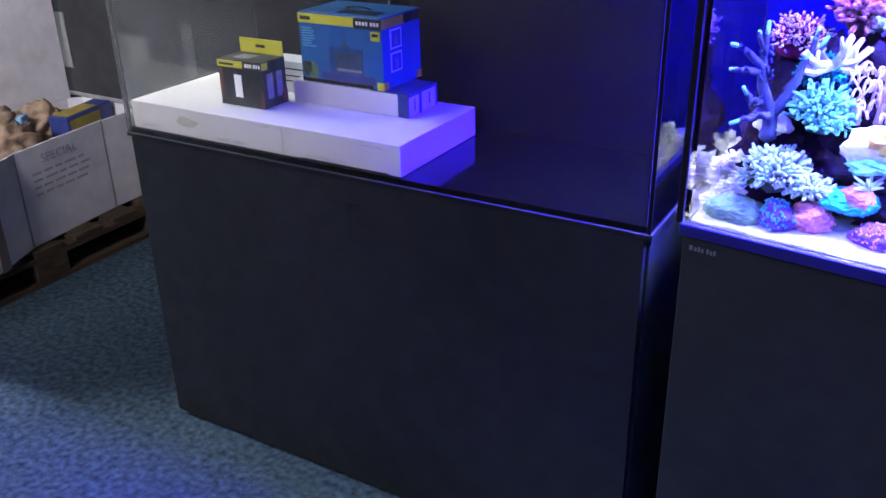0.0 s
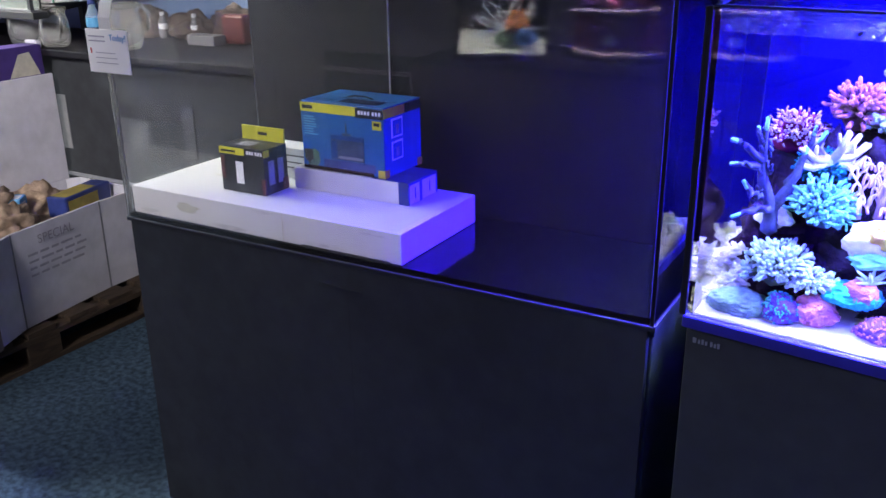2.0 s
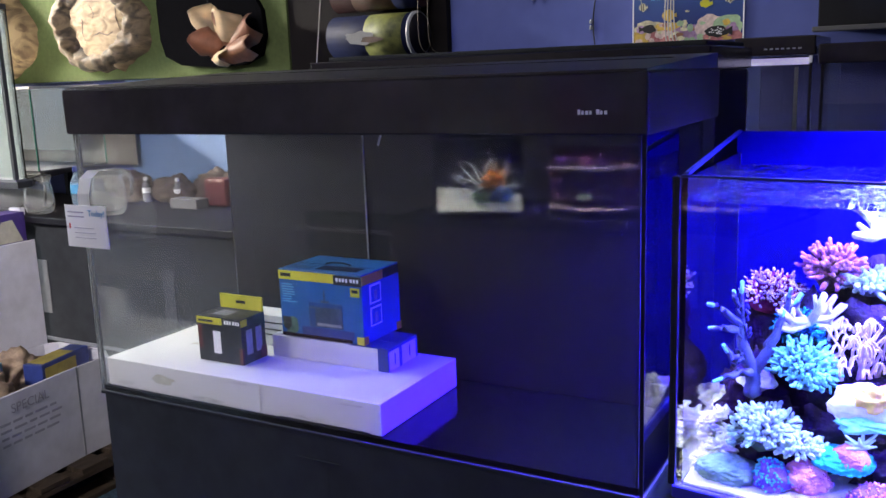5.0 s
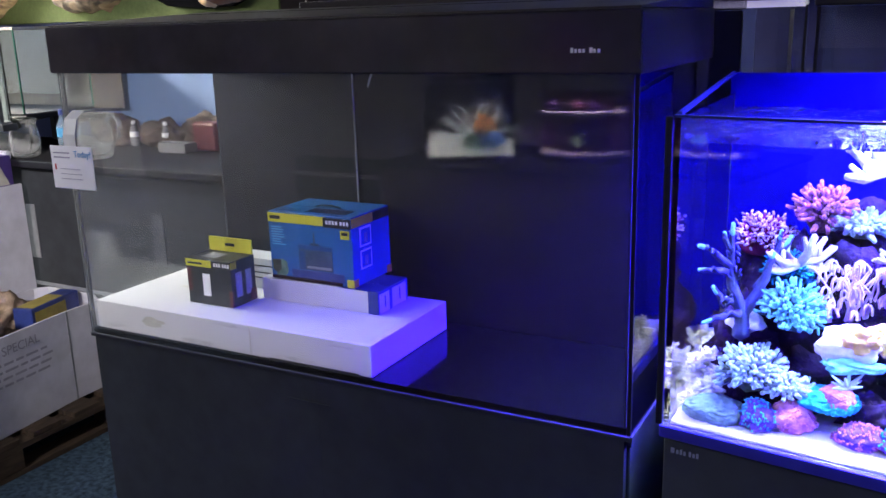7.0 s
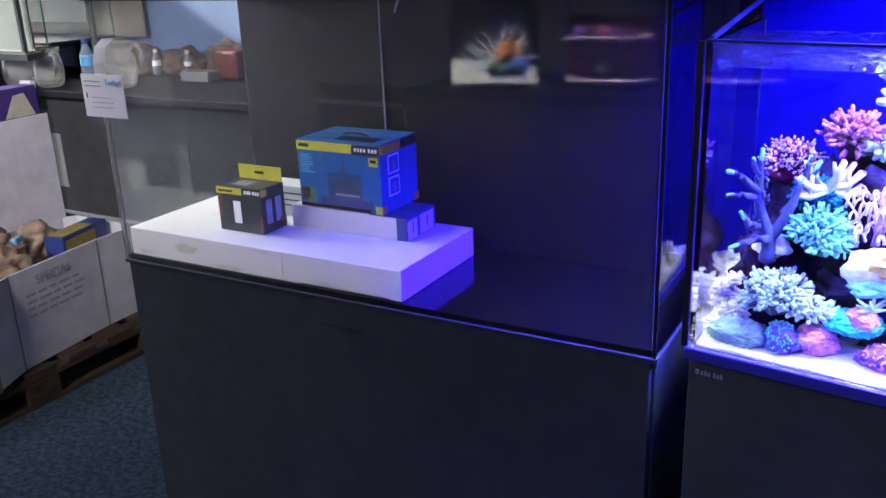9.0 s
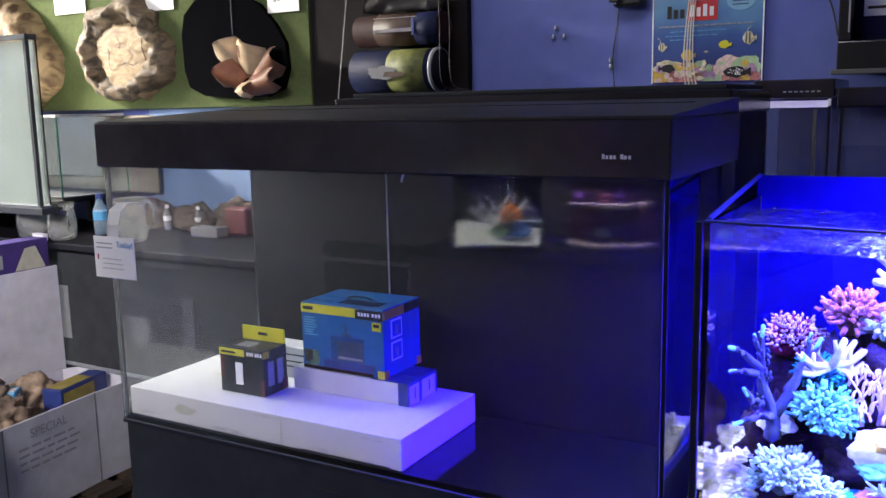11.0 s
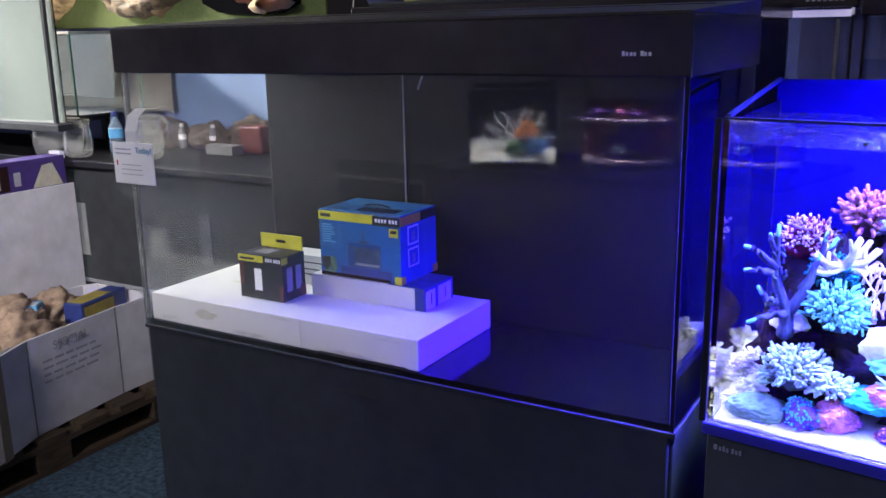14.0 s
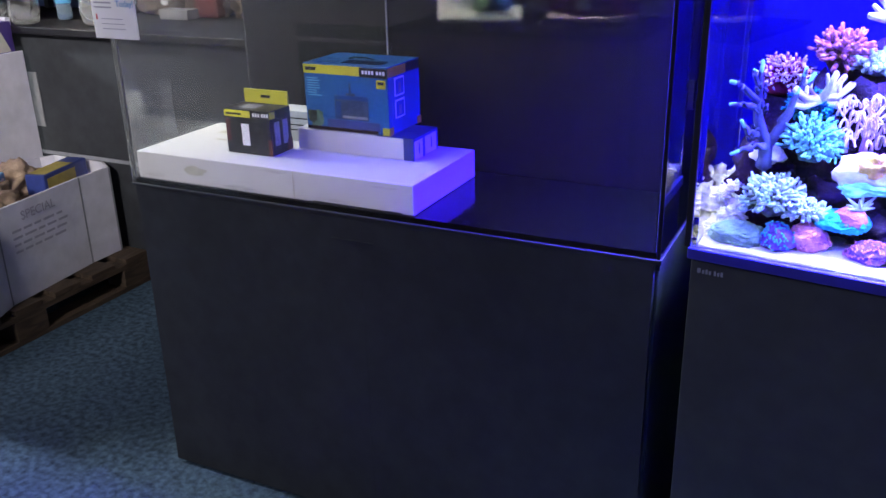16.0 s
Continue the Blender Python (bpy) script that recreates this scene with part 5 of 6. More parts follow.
def shell_mount():
    s = thing("shell_display", "black plaque holding pink and cream shell pieces", "ornament")
    bm = bmesh.new()
    ring = [(-3.05, 1.90), (-3.03, 1.985), (-2.96, 2.045), (-2.82, 2.062), (-2.70, 2.05), (-2.60, 2.005), (-2.52, 1.92), (-2.47, 1.84), (-2.462, 1.74), (-2.49, 1.66), (-2.58, 1.625), (-2.75, 1.622), (-2.93, 1.635), (-3.02, 1.675), (-3.045, 1.75)]
    vs = [bm.verts.new((x, 2.9545, z)) for x, z in ring]
    f = bm.faces.new(vs)
    ex = bmesh.ops.extrude_face_region(bm, geom=[f])
    for v in ex["geom"]:
        if isinstance(v, bmesh.types.BMVert):
            v.co.y -= 0.025
    bmesh.ops.recalc_face_normals(bm, faces=bm.faces)
    part("plaque", bm, M_VELVET, s, "black cut plaque")
    part("seam", block(-2.752, -2.748, 2.925, 2.9293, 1.86, 2.05, 0), M_BLACK, s)

    def petal(cx, cz, w, h, lean, mat, d):
        cx, cz, w, h = -2.655 + (cx + 2.74) * 0.86, 1.65 + (cz - 1.655) * 0.86, w * 0.82, h * 0.86
        bm = bmesh.new()
        n, k = 10, 8
        rows = []
        for i in range(n + 1):
            t = i / n
            wid = 1.5 * w * math.sin(math.pi * (0.1 + 0.62 * t)) * (1 + 0.12 * math.sin(9 * t))
            row = []
            for j in range(k + 1):
                u = j / k * 2 - 1
                x, z = u * wid + 0.006 * noise.noise(Vector((u * 3, t * 5, d))), t * h
                c, sn = math.cos(lean), math.sin(lean)
                row.append(bm.verts.new((cx + x * c + z * sn, 2.925 - d - 0.05 * (1 - u * u) * (0.4 + t) - 0.02 * t, cz + z * c - x * sn)))
            rows.append(row)
        for i in range(n):
            for j in range(k):
                bm.faces.new((rows[i][j], rows[i][j + 1], rows[i + 1][j + 1], rows[i + 1][j]))
        bmesh.ops.solidify(bm, geom=list(bm.faces), thickness=0.008)
        part("shell_piece", bm, mat, s, "", True)

    petal(-2.80, 1.74, 0.06, 0.17, -0.45, M_SHELL_PALE, 0.0)
    petal(-2.73, 1.72, 0.055, 0.15, 0.15, M_SHELL, 0.012)
    petal(-2.72, 1.74, 0.07, 0.15, 0.35, M_SHELL_PALE, 0.03)
    petal(-2.70, 1.70, 0.05, 0.22, 1.05, M_SHELL, 0.02)
    petal(-2.74, 1.665, 0.045, 0.24, 1.35, M_SHELL, 0.04)
    petal(-2.74, 1.70, 0.05, 0.14, -1.15, M_SHELL, 0.03)
    petal(-2.78, 1.655, 0.03, 0.12, 1.5, M_SHELL_PALE, 0.05)
    return s


shell_mount()
for i, (x0, x1, z0, z1) in enumerate(((-3.905, -3.685, 2.045, 2.19), (-3.325, -3.105, 2.02, 2.185))):
    single("price_card", block(x0, x1, 2.945, 2.9475, z0, z1, 0.0006), M_WHITE, "blank-looking white price card pinned to the green panel", "price card", "price cards")
t = single("price_card", block(-2.565, -2.40, 2.944, 2.9465, 1.965, 2.185, 0.0006), M_WHITE, "white card priced in two lines of black type", "price card", "price cards")
lettering("price_text", "$299", pose(-2.545, 2.9435, 2.10, 90, 0, 0), 0.055, M_INK, t)
lettering("price_text", "$399", pose(-2.535, 2.9435, 2.01, 90, 0, 0), 0.042, M_GREY, t)
single("price_card", block(-4.75, -4.50, 2.945, 2.9475, 1.9, 2.11, 0.0006), M_WHITE, "white price card pinned to the green panel", "price card", "price cards")


def twisted_wood(x, y, z, size, seed, mat, label):
    """A knotted root: one body pulled out into arms."""
    rnd = random.Random(seed)
    arms = [Vector((rnd.uniform(-1, 1), rnd.uniform(-0.4, 0.4), rnd.uniform(-0.1, 0.9))).normalized() for _ in range(7)]
    bm = bmesh.new()
    bmesh.ops.create_icosphere(bm, subdivisions=4, radius=1)
    for v in bm.verts:
        p = v.co.copy()
        pull = max(max(0, p.dot(a)) ** 14 for a in arms)
        k = 0.32 + 0.8 * pull + 0.16 * noise.noise(p * 2.2 + Vector((seed, 0, 0))) + 0.08 * noise.noise(p * 6)
        v.co = Vector((x + p.x * size * k, min(2.96, y + p.y * size * k * 0.8), z + p.z * size * k))
    low = min(v.co.z for v in bm.verts)
    for v in bm.verts:
        v.co.z += z - low
    return single("driftwood_piece", bm, mat, label, "driftwood", "wood on the ledge", True)


for i, (x, s, m, lab) in enumerate(((-4.5, 0.16, M_CARTON_OLD, "bleached twisted root on the ledge"), (-4.2, 0.17, M_DRIFT_DARK, "dark twisted root on the ledge"), (-3.95, 0.12, M_DRIFT, "brown twisted root on the ledge"), (-3.6, 0.15, M_DRIFT_DARK, "dark twisted root on the ledge"),
                             (-3.3, 0.10, M_DRIFT_DARK, "small dark root on the ledge"), (-3.0, 0.12, M_BLACK, "small black stone-like root on the ledge"), (-2.75, 0.11, M_DRIFT, "brown twisted root on the ledge"), (-2.5, 0.13, M_DRIFT_DARK, "dark twisted root on the ledge"))):
    twisted_wood(x, 2.91, 2.1995, s, 60 + i, m, lab)


def flat_ends(ob):
    """Round sides and flat caps on a tube."""
    for f in ob.data.polygons:
        f.use_smooth = len(f.vertices) == 4
    return ob


def roll(x0, x1, z, r, mat, label, rings):
    c = thing("backdrop_roll", label, "roll", "backdrop rolls")
    bm = bmesh.new()
    tube(bm, [(x0, 2.88, z), (x0 + (x1 - x0) * 0.5, 2.88, z), (x1, 2.88, z)], [r] * 3, 24, 0.02)
    flat_ends(part("sleeve", bm, mat, c))
    for a, b, m, lab in rings:
        bm = bmesh.new()
        tube(bm, [(a, 2.88, z), (b, 2.88, z)], [r + 0.001] * 2, 24, 0.02)
        flat_ends(part("printed_band", bm, m, c, lab))
    part("hanger", block((x0 + x1) / 2 - 0.01, (x0 + x1) / 2 + 0.01, 2.88, 2.964, z + r * 0.2, z + r * 0.5, 0.002), M_BLACK, c)
    return c


M_FOLIAGE = material("yellow_green_print", (0.15, 0.16, 0.04), 0.6, vary=0.8, scale=32, dark=(0.022, 0.032, 0.010))
M_SILVER = material("silvery_film", (0.26, 0.24, 0.25), 0.4, vary=0.4)
M_PHOTO = material("brown_photo_print", (0.075, 0.042, 0.028), 0.5, vary=0.6, scale=30)
c = roll(-2.14, -1.775, 1.855, 0.058, M_ROLL_RED, "dark red and silver printed backdrop roll on the black panel", ((-2.045, -1.875, M_PHOTO, "brown photo print"), (-1.874, -1.776, M_ROLL_BLUE, "navy end wrap")))
part("foil_line", block(-2.055, -1.865, 2.836, 2.842, 1.894, 1.898, 0.001), M_SILVER, c, "silver foil edge")
part("foil_line", block(-2.035, -1.875, 2.8185, 2.823, 1.842, 1.856, 0.001), M_SILVER, c)
part("blue_strip", block(-1.878, -1.866, 2.819, 2.823, 1.83, 1.89, 0.001), M_NAVY, c)
c = roll(-2.15, -1.80, 1.705, 0.078, M_ROLL_BLUE, "dark navy and leafy green backdrop roll on the black panel", ((-1.985, -1.825, M_FOLIAGE, "leafy yellow-green print"),))
part("end_ring", tube(bmesh.new(), [(-1.803, 2.88, 1.705), (-1.792, 2.88, 1.705)], [0.081, 0.081], 28, 0.02), M_GREY, c, "white end ring", True)
part("core", tube(bmesh.new(), [(-1.793, 2.88, 1.705), (-1.789, 2.88, 1.705)], [0.074, 0.074], 28, 0.02), M_BACKING, c, "dark hollow core", True)
part("foil_line", block(-1.98, -1.82, 2.843, 2.849, 1.768, 1.772, 0.001), M_SILVER, c, "silver foil edge")
blotch(c, -2.0, 1.70, 0.062, 0.022, 2.7995, M_DIM, 3, "photo_print", "pale photo print")
blotch(c, -1.95, 1.69, 0.05, 0.010, 2.7985, M_PHOTO, 5, "photo_print")
bm = bmesh.new()
for i in range(17):
    for j in range(7):
        x, z = -2.14 + 0.35 * i / 16, 1.925 + 0.085 * j / 6
        bm.verts.new((x, 2.90 + 0.035 * noise.noise(Vector((x * 16, 4.0, z * 22))), z + 0.012 * noise.noise(Vector((x * 9, 1.0, 0)))))
bm.verts.ensure_lookup_table()
for i in range(16):
    for j in range(6):
        bm.faces.new([bm.verts[q] for q in (i * 7 + j, i * 7 + 7 + j, i * 7 + 8 + j, i * 7 + 1 + j)])
bmesh.ops.solidify(bm, geom=list(bm.faces), thickness=0.03)
single("wrapped_pack", bm, M_CRUMPLED, "crumpled smoky plastic pack hanging over the rolls", "pack", "", True)
for x in (-1.765, -1.725):
    cable([(x, 2.955, 2.06), (x, 2.90, 2.03), (x, 2.83, 1.99), (x, 2.83, 1.85), (x + 0.004, 2.83, 1.66), (x + 0.004, 2.964, 1.63)], 0.0013, M_CABLE_OLD, "thin wire of the roll rack", "rack_wire")
c = thing("hanging_plug", "black plug hanging from a white lead", "plug")
part("body", block(-1.79, -1.755, 2.86, 2.90, 1.95, 2.025, 0.008), M_GLOSS, c)
part("lead", tube(bmesh.new(), [(-1.772, 2.88, 2.026), (-1.768, 2.88, 2.07), (-1.765, 2.90, 2.13)], [0.006] * 3, 8), M_CABLE, c, "white lead")


# the rack of rolls hangs a little along the panel
for ob in scene.objects:
    if ob.parent is None and ob.name.split(".")[0] in ("backdrop_roll", "wrapped_pack", "rack_wire", "hanging_plug"):
        ob.matrix_basis = Matrix.Translation((0.085, 0, 0)) @ ob.matrix_basis


# ---- the counter and glassware ----
def counter():
    c = thing("counter", "long black shop counter with a dark top", "counter")
    part("body", block(-5.2, -1.95, 2.42, 2.95, 0, 1.015, 0.003), M_BLACK, c)
    part("top", block(-5.22, -1.93, 2.36, 2.954, 1.016, 1.045, 0.004), M_BACKING, c)
    part("notice", block(-3.40, -3.29, 2.4165, 2.4195, 0.62, 0.85, 0.0004), M_DIM, c, "curled white paper notice")
    part("notice", block(-2.62, -2.56, 2.4165, 2.4195, 0.66, 0.86, 0.0004), M_FOAM, c)
    part("rail", block(-5.0, -2.0, 2.414, 2.4195, 0.50, 0.515, 0.001), M_GREY, c)
    return c


counter()


def rack_shelf():
    s = thing("rack_shelf", "dark rack shelf carrying glass tanks over the counter", "shelf")
    part("board", prism([(-5.2, 2.28), (-3.22, 2.28), (-3.24, 2.36), (-3.44, 2.55), (-3.66, 2.95), (-5.2, 2.95)], 1.17, 1.197, 0.002), M_BLACK, s)
    for x in (-5.18, -3.74):
        part("post", block(x, x + 0.03, 2.90, 2.93, 1.0455, 1.1695, 0.002), M_BLACK, s)
    return s


rack_shelf()


def glass_tank(x0, x1, y0, y1, z0, z1, framed, rim, label):
    c = thing("glass_tank", label, "tank", "glass tanks on the rack")
    g = 0.006
    no_shadow(part("glass_pane", block(x0, x1, y0, y0 + g, z0 + 0.008, z1, 0), M_GLASS, c))
    no_shadow(part("glass_pane", block(x0, x1, y1 - g, y1, z0 + 0.008, z1, 0), M_GLASS, c))
    no_shadow(part("glass_pane", block(x1 - g, x1, y0 + g + 0.0005, y1 - g - 0.0005, z0 + 0.008, z1, 0), M_GLASS, c))
    no_shadow(part("glass_pane", block(x0, x0 + g, y0 + g + 0.0005, y1 - g - 0.0005, z0 + 0.008, z1, 0), M_GLASS, c))
    part("bottom", block(x0, x1, y0, y1, z0, z0 + 0.0075, 0), M_FOAM, c)
    edge = M_BLACK if framed else M_GLASS_EDGE
    w = 0.016 if framed else 0.004
    for y in ((y0 - 0.0015,) if framed else (y0 - 0.0015, y1 - w + 0.0015)):
        part("corner_strip", block(x1 - w + 0.0015, x1 + 0.0015, y, y + w, z0 + 0.008, z1, 0), edge, c)
    part("top_rim", block(x0, x1 + 0.002, y0 - 0.002, y0 + 0.016, z1 + 0.0005, z1 + (0.022 if framed else 0.012), 0.001), M_BLACK if framed else rim, c)
    part("top_rim", block(x1 - 0.016, x1 + 0.002, y0 + 0.0165, y1, z1 + 0.0005, z1 + (0.022 if framed else 0.012), 0.001), M_BLACK if framed else rim, c)
    # panels added; their tones stand for reflections in the tank glass
    if framed:
        part("back_panel", block(x0, x1 - 0.02, y1 + 0.0005, y1 + 0.004, z0, z1, 0), M_GLARE, c, "pale back panel toned for window glare")
    if not framed:
        part("back_panel", block(x0, x1 + 0.2, y1 + 0.0005, y1 + 0.004, z0, z1, 0), M_BUFF, c, "brown-grey back panel")
        part("cover", block(x0, x1 - 0.018, y0 + 0.018, y1, z1 + 0.0005, z1 + 0.010, 0.001), rim, c, "white cover sheet")
    return c


glass_tank(-4.15, -3.235, 2.285, 2.335, 1.198, 1.862, True, M_BLACK, "tall empty glass tank with a black frame")
glass_tank(-5.15, -3.46, 2.56, 2.93, 1.198, 1.556, False, M_WALL_WHITE, "long empty glass tank with a pale cover")


def jug(x, y, z, s=1.0, turn=0.0):
    j = thing("glass_jug", "clear glass jug with a curled handle on the counter", "jug", "glass jugs")
    prof = [(0.045, 0), (0.055, 0.01), (0.062, 0.05), (0.058, 0.10), (0.05, 0.13), (0.058, 0.155), (0.055, 0.156), (0.047, 0.13), (0.054, 0.10), (0.058, 0.05), (0.05, 0.014)]
    b = part("body", lathe([(r * s, h * s) for r, h in prof], 24), M_JUG, j, "", True)
    h = bmesh.new()
    tube(h, [(-0.053 * s, 0, 0.13 * s), (-0.08 * s, 0, 0.15 * s), (-0.105 * s, 0, 0.125 * s), (-0.10 * s, 0, 0.075 * s), (-0.062 * s, 0, 0.04 * s)], [0.007 * s] * 5, 8)
    part("handle", h, M_JUG, j, "", True)
    for o in j.children:
        no_shadow(o)
    j.matrix_basis = pose(x, y, z, 0, 0, turn)
    return j


Z = 1.0455
jug(-3.50, 2.43, Z, 1.08)
jug(-3.32, 2.44, Z, 1.0, 160)
jug(-2.99, 2.52, Z, 1.15, 190)


def bottle(x, y, z, h, mat, label, group="bottles on the counter"):
    b = thing("bottle", label, "bottle", group)
    r = h * 0.17
    part("body", lathe([(r * 0.9, 0), (r, 0.01), (r, h * 0.3), (r * 0.93, h * 0.33), (r, h * 0.36), (r, h * 0.62), (r * 0.45, h * 0.82), (r * 0.4, h * 0.88)], 20, (0, 0, 0)), mat, b, "", True)
    part("cap", lathe([(r * 0.5, h * 0.882), (r * 0.5, h), (r * 0.42, h * 1.01)], 16), M_NAVY if mat is M_BOTTLE else M_WHITE, b)
    part("label_band", lathe([(r * 1.01, h * 0.37), (r * 1.01, h * 0.58)], 20), M_WHITE if mat is not M_BOTTLE else M_BLUEPALE, b)
    b.matrix_basis = pose(x, y, z)
    return b


bottle(-3.27, 2.60, Z, 0.18, M_BOTTLE, "blue plastic water bottle on the counter")
for x, y in ((-3.12, 2.84), (-2.97, 2.88), (-2.93, 2.84)):
    bottle(x, y, Z, 0.11, M_DIM, "small pale pump bottle on the counter")
for i, (x, y, a, b, c) in enumerate(((-3.25, 2.86, 0.15, 0.05, 0.06), (-2.98, 2.87, 0.13, 0.05, 0.05), (-2.72, 2.87, 0.12, 0.05, 0.065), (-2.5, 2.87, 0.09, 0.05, 0.05), (-2.2, 2.82, 0.10, 0.06, 0.06))):
    single("aquarium_rock", lump((x, y, Z + c * 0.95), (a, b, c * 1.3), 0.4, 80 + i, 4, 2.2), M_STONE_DARK, "brown aquarium rock lying on the counter", "rock", "rocks on the counter", True)
single("red_tray", block(-2.74, -2.62, 2.80, 2.88, Z, Z + 0.12, 0.012), M_DEEPRED, "red plastic tub on the counter", "tub")
single("white_leaflet", block(-2.86, -2.71, 2.72, 2.79, Z, Z + 0.04, 0.002), M_DIM, "pile of white leaflets on the counter", "leaflets")
single("paper_sheet", block(-3.42, -3.35, 2.365, 2.39, Z, Z + 0.03, 0.002), M_CARTON_OLD, "folded paper card on the counter edge", "card")
# plain boxes stand in for a grey bucket behind the aquarium
for z0, z1, dx in ((0.0, 0.30, 0), (0.3005, 0.58, 0.012)):
    c = single("foam_box", block(-2.34 + dx, -2.10 + dx, 2.08, 2.33, z0, z1, 0.008), M_FOAM, "stacked dull grey box on the carpet, standing in for a bucket", "box", "stacked foam boxes")
    part("lid_seam", block(-2.341 + dx, -2.099 + dx, 2.079, 2.0795, z1 - 0.05, z1 - 0.045, 0), M_GREY, c)


# ---- the bargain bin on its pallet ----
def pallet():
    p = thing("pallet", "worn brown wooden pallet under the white bin", "pallet")
    x0, x1, y0, y1 = -3.55, -2.80, 1.20, 2.40
    for k in range(7):
        y = y0 + k * (y1 - y0 - 0.12) / 6
        part("deck_board", block(x0, x1, y, y + 0.12, 0.117, 0.138, 0.002), M_PALLET, p)
    for x in (x0, (x0 + x1) / 2 - 0.05, x1 - 0.10):
        part("stringer", block(x, x + 0.10, y0, y1, 0.096, 0.1165, 0.002), M_PALLET, p)
        part("skid_board", block(x, x + 0.10, y0, y1, 0.0, 0.02, 0.002), M_PALLET, p)
        for y in (y0, (y0 + y1) / 2 - 0.07, y1 - 0.14):
            part("foot_block", block(x, x + 0.10, y, y + 0.14, 0.0205, 0.0955, 0.003), M_PALLET, p)
    return p


BIN = [(-2.755, 1.25), (-2.755, 1.56), (-2.848, 1.775), (-2.898, 2.20), (-2.90, 2.36), (-2.98, 2.41), (-3.26, 2.41), (-3.30, 2.36), (-3.30, 1.25)]


def bargain_bin():
    b = thing("cardboard_bin", "open white cardboard bargain bin with printed lettering", "bin")
    z0, z1 = 0.1385, 0.50
    n = len(BIN)
    cx, cy = -3.1, 1.85
    for i in range(n):
        (xa, ya), (xb, yb) = BIN[i], BIN[(i + 1) % n]
        d = Vector((xb - xa, yb - ya, 0)).normalized()
        inn = Vector((-d.y, d.x, 0))
        if inn.dot(Vector((cx - xa, cy - ya, 0))) < 0:
            inn = -inn
        w = inn * 0.009
        top = 0.47 if i == 0 else z1
        part("side_panel", prism([(xa, ya), (xb, yb), (xb + w.x, yb + w.y), (xa + w.x, ya + w.y)], z0, top), M_CARTON_OLD, b)
        if i in (1, 2, 3):
            part("crease", prism([(xb - d.x * 0.004 - w.x * 0.15, yb - d.y * 0.004 - w.y * 0.15), (xb + d.x * 0.004 - w.x * 0.15, yb + d.y * 0.004 - w.y * 0.15), (xb + w.x * 0.1, yb + w.y * 0.1), (xb - d.x * 0.004, yb - d.y * 0.004)], z0, z1), M_GREY, b)
    (xa, ya), (xb, yb) = BIN[1], BIN[2]
    part("packing_tape", prism([(xa - 0.012 + 0.014, ya + 0.03 - 0.006), (xa - 0.032 + 0.014, ya + 0.075 - 0.006), (xa - 0.032, ya + 0.075), (xa - 0.012, ya + 0.03)], z0, z1), M_TAPE, b, "brown packing tape")
    part("floor_sheet", prism([(x * 0.99 + cx * 0.01, y * 0.99 + cy * 0.01) for x, y in BIN], z0, z0 + 0.2), M_CARTON_OLD, b, "packed lower filling")
    part("back_flap", block(-3.312, -3.303, 1.25, 2.385, 0.14, 0.945, 0.002), M_CARTON_OLD, b, "raised white back flap")
    # lettering on the panel between the second and third corners
    (xa, ya), (xb, yb) = BIN[2], BIN[3]
    turn = math.degrees(math.atan2(yb - ya, xb - xa))
    lettering("word_special", "SPECIAL", pose(xa - 0.012 + 0.0025, ya + 0.11, 0.432, 90, 0, turn), 0.048, M_FAINT, b)
    d = Vector((xb - xa, yb - ya, 0)).normalized()
    rnd = random.Random(9)
    for row in range(4):
        z = 0.395 - row * 0.026
        s = 0.06
        while s < 0.30:
            ln = rnd.uniform(0.03, 0.06)
            p, q = Vector((xa, ya, 0)) + d * s, Vector((xa, ya, 0)) + d * (s + ln)
            o = Vector((d.y, -d.x, 0)) * 0.001
            part("print_stroke", prism([(p.x + o.x, p.y + o.y), (q.x + o.x, q.y + o.y), (q.x + o.x * 0.2, q.y + o.y * 0.2), (p.x + o.x * 0.2, p.y + o.y * 0.2)], z, z + 0.009), M_FAINT, b)
            s += ln + 0.012
    return b


pallet()
bargain_bin()
FILL = 0.375
for i, (x, y, a, b, c, dz) in enumerate(((-3.02, 1.62, 0.09, 0.12, 0.08, 0.1), (-2.985, 1.86, 0.075, 0.11, 0.085, 0.1), (-3.17, 1.88, 0.09, 0.15, 0.10, 0.11), (-3.18, 1.58, 0.09, 0.14, 0.08, 0.1), (-3.05, 1.4, 0.11, 0.1, 0.08, 0.08), (-3.18, 2.13, 0.08, 0.12, 0.08, 0.09))):
    single("reef_stone", lump((x, y, FILL + dz), (a, b, c), 0.45, 90 + i, 4, 2.4), M_STONE, "rough brown reef stone heaped in the bin", "stone", "stones in the bin", True)


def small_pack(x, y, z, w, d, h, turn, mat, mat2, label):
    c = thing("packet", label, "packet")
    part("body", block(-w / 2, w / 2, -d / 2, d / 2, 0, h, 0.006), mat, c)
    part("label_patch", block(w / 2 - 0.004, w / 2 + 0.0008, -d * 0.44, d * 0.2, h * 0.2, h * 0.8, 0), mat2, c)
    part("label_patch", block(-w * 0.42, w * 0.42, -d * 0.44, d * 0.2, h, h + 0.0008, 0), mat2, c)
    c.matrix_basis = pose(x, y, z, 0, 0, turn)
    return c


